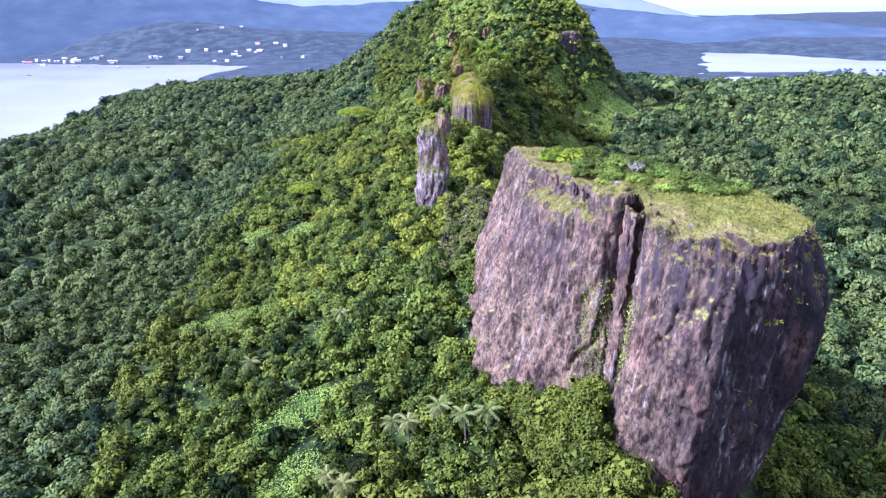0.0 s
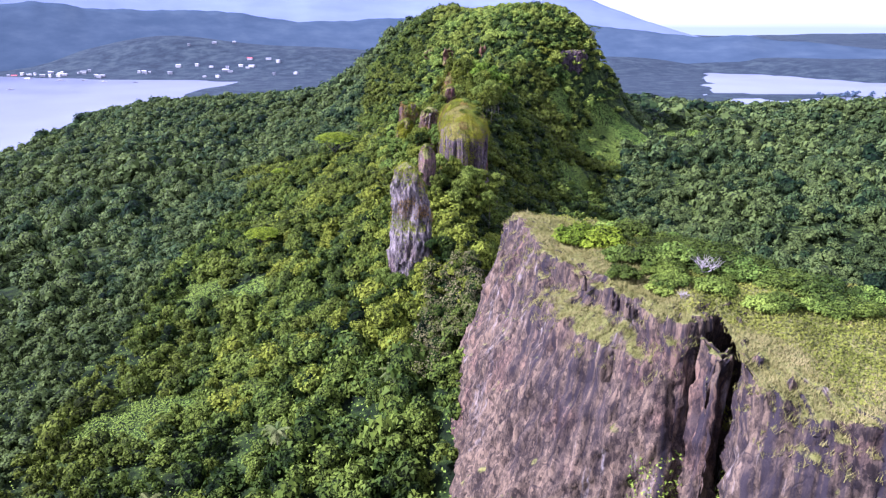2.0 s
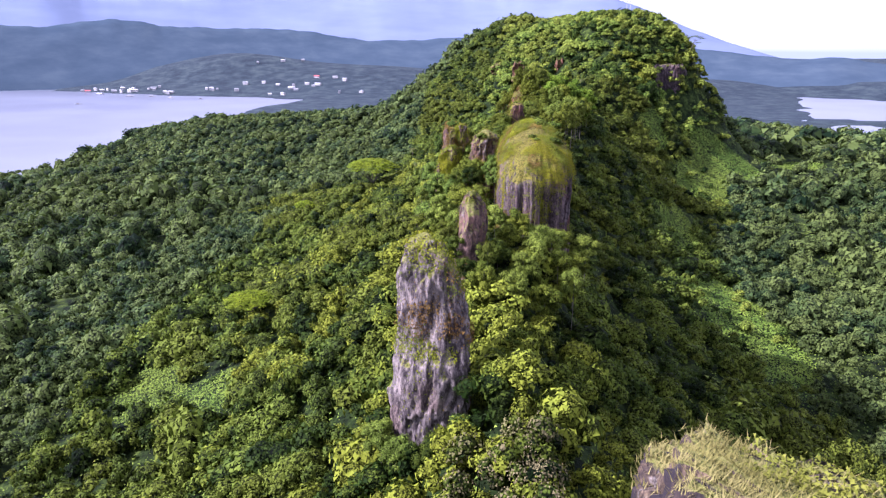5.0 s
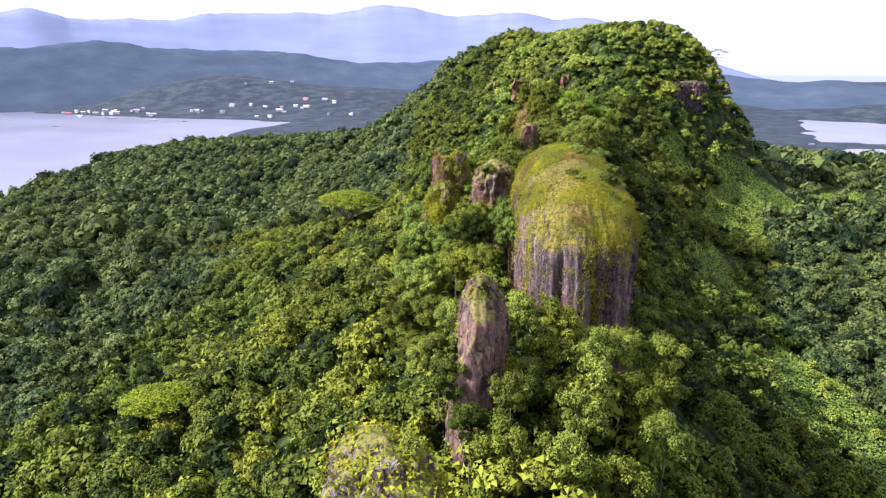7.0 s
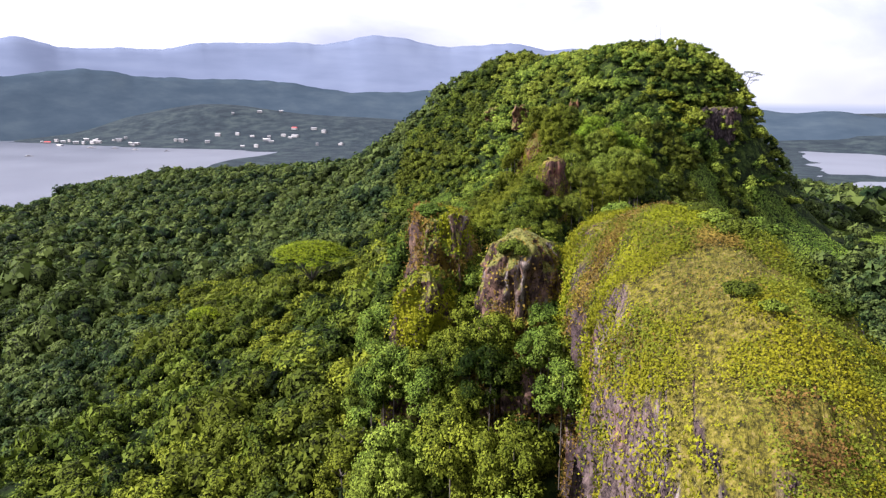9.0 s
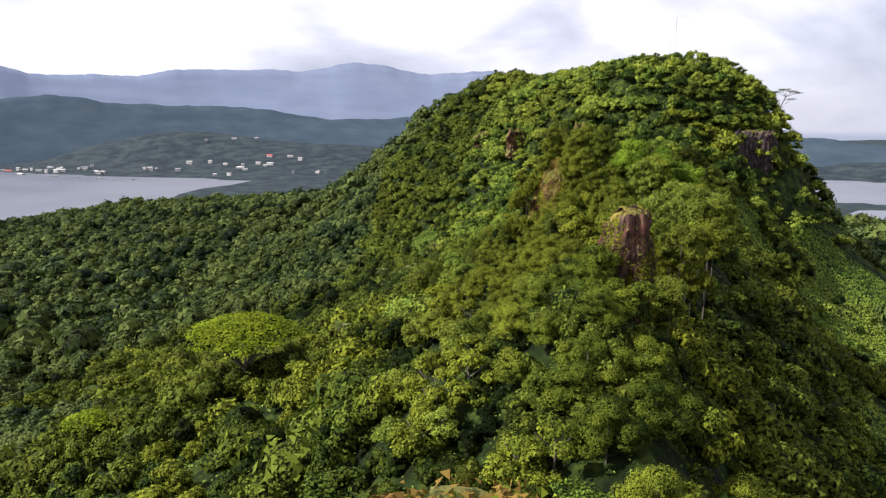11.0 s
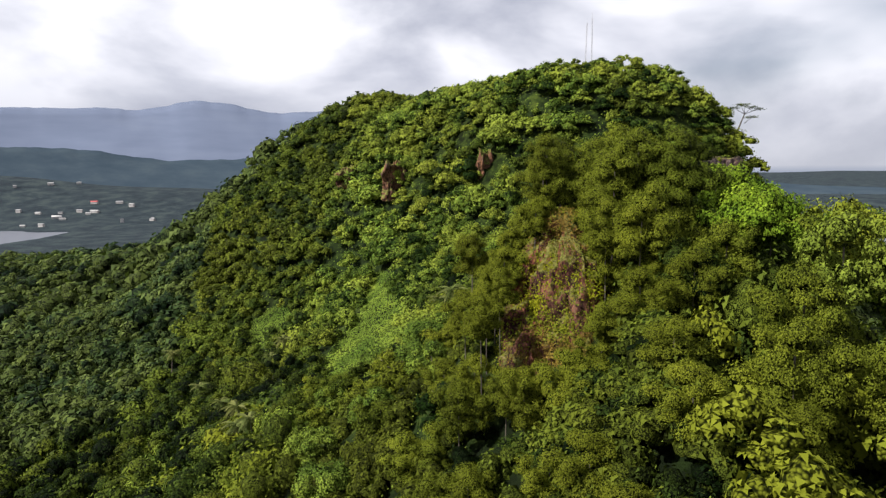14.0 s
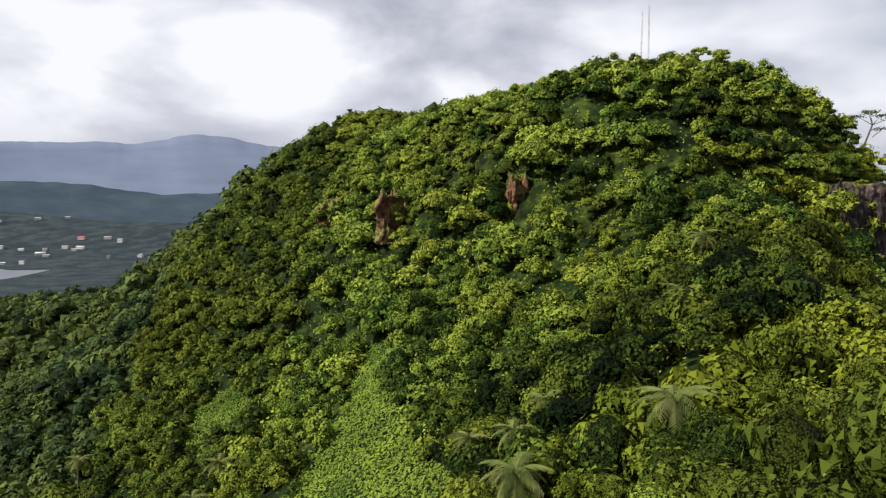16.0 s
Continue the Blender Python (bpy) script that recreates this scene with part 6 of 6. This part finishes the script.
stuff_leaves("withered_vines", "withered rust-brown vines on the ridge rocks", "vines", np.concatenate(vine_lv[2]), M_VINE_RUST)
# trailing vines over the brow of the dome's southern face, and down its western side
brow = lambda c: (c[:, 2] > 84 + 9 * vnoise(c * (0.35, 0.35, 0.02))) * (0.1 + sstep(0.0, 0.3, fbm(c * (0.3, 0.3, 0.1) + 4, 3))) * 1.0
p, nn = sample_on(domed_rock, 42000, rg, -0.4, 0.5, brow)
stuff_leaves("brow_vines", "yellow-green vines trailing down the dome's columns", "vines", leaf_tris(p + nn * 0.15, unit(nn + rg.normal(size=p.shape) * 0.5), 0.19, rg, 0.9), M_LEAF_YELLOW)
p, nn = sample_on(domed_rock, 8000, rg, 0.45, 2.0, lambda c: sstep(0.0, -0.35, fbm(c * 0.15 + 6, 3)) * (c[:, 0] < 15))
stuff_leaves("dome_grass", "pale dry grass on the rock dome", "grass", blades(p, nn, 0.34, rg), M_DRY)

# leafy shrubs on the rock tops
shrubs = []
for k in range(4):
    base = new("shrub")
    lv, cv, cf = crown_parts(np.random.default_rng(500 + k), 14, 900, 0.095, skirt=0.2, lobe_r=0.34, rz=0.6)
    link_mesh("crown", tri_mesh("crown", lv, cv, cf, [(M_LEAF_HILL, M_UMBRELLA, M_LEAF, M_LEAF)[k], (M_LEAF_HILL_N, M_UMBRELLA_S, M_LEAF_N, M_LEAF_N)[k]]), base)
    cone_part("stem", (0, 0, -0.5), (0, 0, 0.2), 0.07, 0.04, M_BARK, base, 5)
    tagged(base, ("leafy green", "fresh bright yellow-green", "olive green", "dark green")[k] + " leafy shrub on the rock top", "shrub", "shrubs on the rocks")
    shrubs.append(base)


def top_of(ob, x, y):
    hit, loc, nor, _ = ob.ray_cast(Vector((x, y, 300)), Vector((0, 0, -1)))
    return loc.z if hit else None


spots = [(great_rock, 27, 162, 2.6, 1), (great_rock, 29.5, 158.5, 2.2, 1), (great_rock, 31, 152, 1.8, 0), (great_rock, 34, 150, 2.0, 2), (great_rock, 38, 150, 2.2, 0), (great_rock, 43, 148, 2.3, 2), (great_rock, 47, 147, 2.2, 0),
         (great_rock, 50, 144, 2.0, 2), (great_rock, 54, 142, 2.2, 3), (great_rock, 45, 152, 2.0, 2), (great_rock, 38, 156, 1.8, 3), (great_rock, 58, 138, 1.6, 2), (great_rock, 30, 146, 1.4, 3), (great_rock, 34, 142, 1.2, 0)]
spots += [(domed_rock, 10, 336, 1.8, 0), (domed_rock, 13, 331, 2.0, 3), (domed_rock, 16, 326, 2.0, 0), (domed_rock, 17, 318, 1.8, 0), (domed_rock, 18, 311, 1.5, 3), (domed_rock, 12, 340, 1.6, 2), (domed_rock, 17, 305, 1.3, 0),
         (domed_rock, 14, 314, 1.3, 3), (pinnacle, -3.5, 238, 1.0, 0), (west_lump, -1, 330, 1.5, 3), (west_tower, -10, 339, 1.6, 0), (small_rock, 2, 276, 1.3, 0), (red_bluff, 12, 498, 2.2, 2), (red_bluff, 9, 499, 1.8, 2)]
for k in range(60):
    y = float(rng.uniform(137, 168))
    x = float(rng.uniform(np.interp(y, [137, 144, 156, 168], [40, 33, 29, 26]), np.interp(y, [137, 147, 165, 168], [67, 62, 45, 42])))
    spots.append((great_rock, x, y, float(rng.uniform(0.9, 1.9)), (0, 2, 2, 3)[k % 4]))
for k in range(26):
    y = float(rng.uniform(300, 344))
    spots.append((domed_rock, float(rng.uniform(11, 20 - max(0, y - 325) * 0.25)), y, float(rng.uniform(0.5, 1.2)), (0, 2, 3, 2)[k % 4]))
used = set()
for ob, x, y, r, k in spots:
    z = top_of(ob, x, y)
    if z is None:
        continue
    set_thing(shrubs[k], k not in used, pose(x, y, z + 0.25 * r, 0, 0, float(rng.uniform(0, 360))), (r * 1.2, r * 1.2, r * 1.05) if ob is not great_rock else (r * 1.75, r * 1.75, r * 1.45))
    used.add(k)
z = top_of(great_rock, 41, 145.5)
bare_shrub(41, 145.5, (z or 90), 3.2, "leafless grey shrub on the monolith's top", 5)
z = top_of(great_rock, 36, 139)
bare_shrub(36, 139, (z or 90), 1.2, "small leafless grey shrub by the cleft", 6)
z = top_of(pinnacle, -4.2, 236)
bare_shrub(-4.2, 236, (z or 89), 0.9, "dry brown twigs on the pinnacle's cap", 7)

# ---- masts on the summit ----
def mast(x, y, z, h, lean, label):
    t = thing("radio_mast", (x, y, z), label, "mast", "masts on the summit")
    top = Vector((lean, 0, h))
    for k in range(3):
        a = k * 2.094
        o = Vector((math.cos(a), math.sin(a), 0)) * 0.28
        cone_part("leg", o, top + o * 0.6, 0.06, 0.05, M_STEEL, t, 5)
    n = int(h / 1.4)
    for k in range(n):
        p = top * (k / n)
        q = top * ((k + 1) / n)
        a = k * 2.094
        o, o2 = Vector((math.cos(a), math.sin(a), 0)) * 0.26, Vector((math.cos(a + 2.094), math.sin(a + 2.094), 0)) * 0.26
        cone_part("brace", p + o, q + o2, 0.03, 0.03, M_STEEL, t, 4)
    cone_part("antenna", top, top + Vector((0, 0, 2.2)), 0.05, 0.03, M_STEEL, t, 5)
    return t


mz = float(bare(np.array([91.0]), np.array([705.0]))[0])
mast(90, 705, mz, 164 - mz, 0.6, "slim steel radio mast on the wooded summit")
mast(93, 705.5, mz, 166.5 - mz, 0.0, "taller slim radio mast on the wooded summit")

# ---- the town across the bay ----
def house(x, y, turn, w, d, h, roof, label):
    z = float(bare(np.array([x]), np.array([y]))[0])
    t = thing("house", (x, y, z - 0.5), label, "house", "houses across the bay", turn)
    bm = bmesh.new()
    bmesh.ops.create_cube(bm, size=1)
    bmesh.ops.transform(bm, matrix=Matrix.Translation((0, 0, h / 2)) @ Matrix.Diagonal((w, d, h, 1)), verts=bm.verts)
    part("wall", bm, M_WALL, t)
    bm = bmesh.new()
    e, r = 0.6, min(w, d) * 0.22
    c = [(-w / 2 - e, -d / 2 - e, h), (w / 2 + e, -d / 2 - e, h), (w / 2 + e, d / 2 + e, h), (-w / 2 - e, d / 2 + e, h), (-w / 2 - e, 0, h + r), (w / 2 + e, 0, h + r)]
    v = [bm.verts.new(p) for p in c]
    for f in ((0, 1, 5, 4), (2, 3, 4, 5), (0, 4, 3), (1, 2, 5), (0, 3, 2, 1)):
        bm.faces.new([v[i] for i in f])
    part("roof", bm, roof, t, "red sheet roof" if roof is M_ROOF_RED else "pale sheet roof")
    for k in (-0.28, 0.05, 0.3):
        bm = bmesh.new()
        bmesh.ops.create_cube(bm, size=1)
        bmesh.ops.transform(bm, matrix=Matrix.Translation((k * w, -d / 2 - 0.02, h * 0.55)) @ Matrix.Diagonal((w * 0.12, 0.12, h * 0.4, 1)), verts=bm.verts)
        part("window", bm, M_STEEL, t)


rd = random.Random(17)
# groups of houses: middle x, y, how many, spread, longest side
for hx, hy, n, s, big in ((-1290, 2060, 9, 60, 26), (-1180, 2060, 5, 40, 18), (-990, 1860, 8, 50, 20), (-900, 1835, 7, 45, 22), (-830, 1800, 5, 35, 18), (-720, 1850, 5, 40, 16), (-600, 1900, 5, 45, 26),
                       (-540, 1930, 4, 30, 24), (-700, 2160, 3, 60, 18), (-470, 1990, 3, 40, 20), (-1060, 1860, 4, 30, 22), (-560, 1775, 2, 20, 16), (-420, 1830, 3, 60, 14)):
    for k in range(n):
        w = rd.uniform(0.3, 0.7) * big
        house(hx + rd.gauss(0, s), hy + rd.gauss(0, s * 0.5), rd.uniform(-25, 25), w, w * rd.uniform(0.4, 0.7), rd.uniform(3.5, 7), M_ROOF_RED if (k == 1 and hx in (-470, -990)) else M_ROOF,
              "small pale-roofed house on the far shore" if w < 17 else "long white-roofed building on the far shore")

TINY = [crown_parts(np.random.default_rng(700 + k), 2, 18, 0.55, lobe_r=0.75, spread_r=(0.3, 0.6)) for k in range(4)]
# single mangroves standing in the shallows at the ends of the flats
for k in range(46):
    a = rd.random()
    x, y = (rd.uniform(470, 560), rd.uniform(1090, 1180)) if k < 22 else (rd.uniform(720, 900), 1385 + rd.gauss(0, 26))
    if k == 0:
        mang = new("mangrove_tree")
        lv, cv, cf = TINY[0]
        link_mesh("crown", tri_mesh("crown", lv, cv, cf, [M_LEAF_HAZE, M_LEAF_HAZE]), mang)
        cone_part("trunk", (0, 0, -0.9), (0, 0, 0.1), 0.07, 0.05, M_BARK, mang, 5)
        tagged(mang, "lone dark mangrove tree standing in shallow lagoon water", "tree", "mangroves in the shallows")
    r = rd.uniform(3.0, 5.5)
    set_thing(mang, k == 0, pose(x, y, r * 0.7, 0, 0, rd.uniform(0, 360)), (r, r, r * 0.8))


def boat(x, y, turn, ln):
    t = thing("boat", (x, y, 0), "small white boat lying on the bay", "boat", "boats on the bay", turn)
    bm = bmesh.new()
    pts = [(-0.5, -0.16), (0.2, -0.18), (0.5, 0), (0.2, 0.18), (-0.5, 0.16)]
    lo, hi = [bm.verts.new((u * ln * 0.92, w * ln * 0.7, -0.3)) for u, w in pts], [bm.verts.new((u * ln, w * ln, 1.1)) for u, w in pts]
    for k in range(5):
        bm.faces.new((lo[k], lo[(k + 1) % 5], hi[(k + 1) % 5], hi[k]))
    bm.faces.new(hi), bm.faces.new(lo[::-1])
    part("hull", bm, M_ROOF, t)
    bm = bmesh.new()
    bmesh.ops.create_cube(bm, size=1)
    bmesh.ops.transform(bm, matrix=Matrix.Translation((-0.08 * ln, 0, 1.8)) @ Matrix.Diagonal((0.35 * ln, 0.22 * ln, 1.5, 1)), verts=bm.verts)
    part("cabin", bm, M_WALL, t)


for x, y, a, ln in ((-880, 1500, 20, 14), (-900, 1735, 5, 22), (-845, 1735, 12, 16), (-780, 1700, -8, 18), (-700, 1680, 30, 12)):
    boat(x, y, a, ln)


def split_rock(ob, pieces):
    """A rock's mesh taken apart into named parts under one thing. pieces: part name, label and the choice of faces by their middle and tilt."""
    me = ob.data
    k, n = len(me.polygons), len(me.vertices)
    corner, co, flow, nor, mid, tilt = np.empty(k * 4, dtype=np.int32), np.empty(n * 3), np.empty(n * 3), np.empty(n * 3), np.empty(k * 3), np.empty(k * 3)
    me.loops.foreach_get("vertex_index", corner), me.vertices.foreach_get("co", co), me.attributes["flow"].data.foreach_get("vector", flow)
    me.vertices.foreach_get("normal", nor), me.polygons.foreach_get("center", mid), me.polygons.foreach_get("normal", tilt)
    corner, co, flow, nor, mid, tilt = corner.reshape(-1, 4), co.reshape(-1, 3), flow.reshape(-1, 3), nor.reshape(-1, 3), mid.reshape(-1, 3), tilt.reshape(-1, 3)
    whole = new("rock_whole")
    for key in ("label", "category", "group"):
        if key in ob:
            whole[key] = ob[key]
    left = np.ones(k, bool)
    for name, label, choose in pieces:
        mine = left & choose(np.arange(k), mid, tilt)
        left &= ~mine
        used, again = np.unique(corner[mine], return_inverse=True)
        piece = raw_mesh(name, co[used], again.reshape(-1, 4), list(me.materials), smooth=True)
        piece.attributes.new("flow", "FLOAT_VECTOR", "POINT").data.foreach_set("vector", flow[used].astype(np.float32).ravel())
        piece.attributes.new("custom_normal", "FLOAT_VECTOR", "POINT").data.foreach_set("vector", nor[used].astype(np.float32).ravel())
        link_mesh(name, piece, whole, label)
    name = ob.name
    bpy.data.objects.remove(ob)
    whole.name = name


def rows_below(levels, around):
    return lambda i, mid, tilt: i < (levels - 1) * around


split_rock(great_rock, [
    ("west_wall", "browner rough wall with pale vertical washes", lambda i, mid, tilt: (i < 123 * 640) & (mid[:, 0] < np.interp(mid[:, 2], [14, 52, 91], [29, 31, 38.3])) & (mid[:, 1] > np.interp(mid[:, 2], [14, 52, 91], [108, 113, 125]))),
    ("south_block", "dark purple-grey block with water stains, shade deepened in its colour", rows_below(124, 640)),
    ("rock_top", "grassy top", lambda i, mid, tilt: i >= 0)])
split_rock(domed_rock, [("column_wall", "dark upright basalt columns", rows_below(80, 460)), ("dome_top", "moss-covered top", lambda i, mid, tilt: i >= 0)])
split_rock(pinnacle, [("shaft", "pale broken rock shaft", rows_below(90, 220)), ("cap", "mossy cap", lambda i, mid, tilt: i >= 0)])
split_rock(west_lump, [("rock_side", "bare brown side", rows_below(60, 130)), ("mossy_top", "mossy top", lambda i, mid, tilt: i >= 0)])
split_rock(west_tower, [("rock_side", "vine-hung brown side", rows_below(70, 150)), ("mossy_top", "mossy top", lambda i, mid, tilt: i >= 0)])
split_rock(crest_rock, [("rock_side", "dark red-brown side", rows_below(60, 140)), ("mossy_top", "mossy top", lambda i, mid, tilt: i >= 0)])
split_rock(red_bluff, [("bluff_face", "rusty red face", rows_below(80, 200)), ("bluff_top", "overgrown top", lambda i, mid, tilt: i >= 0)])
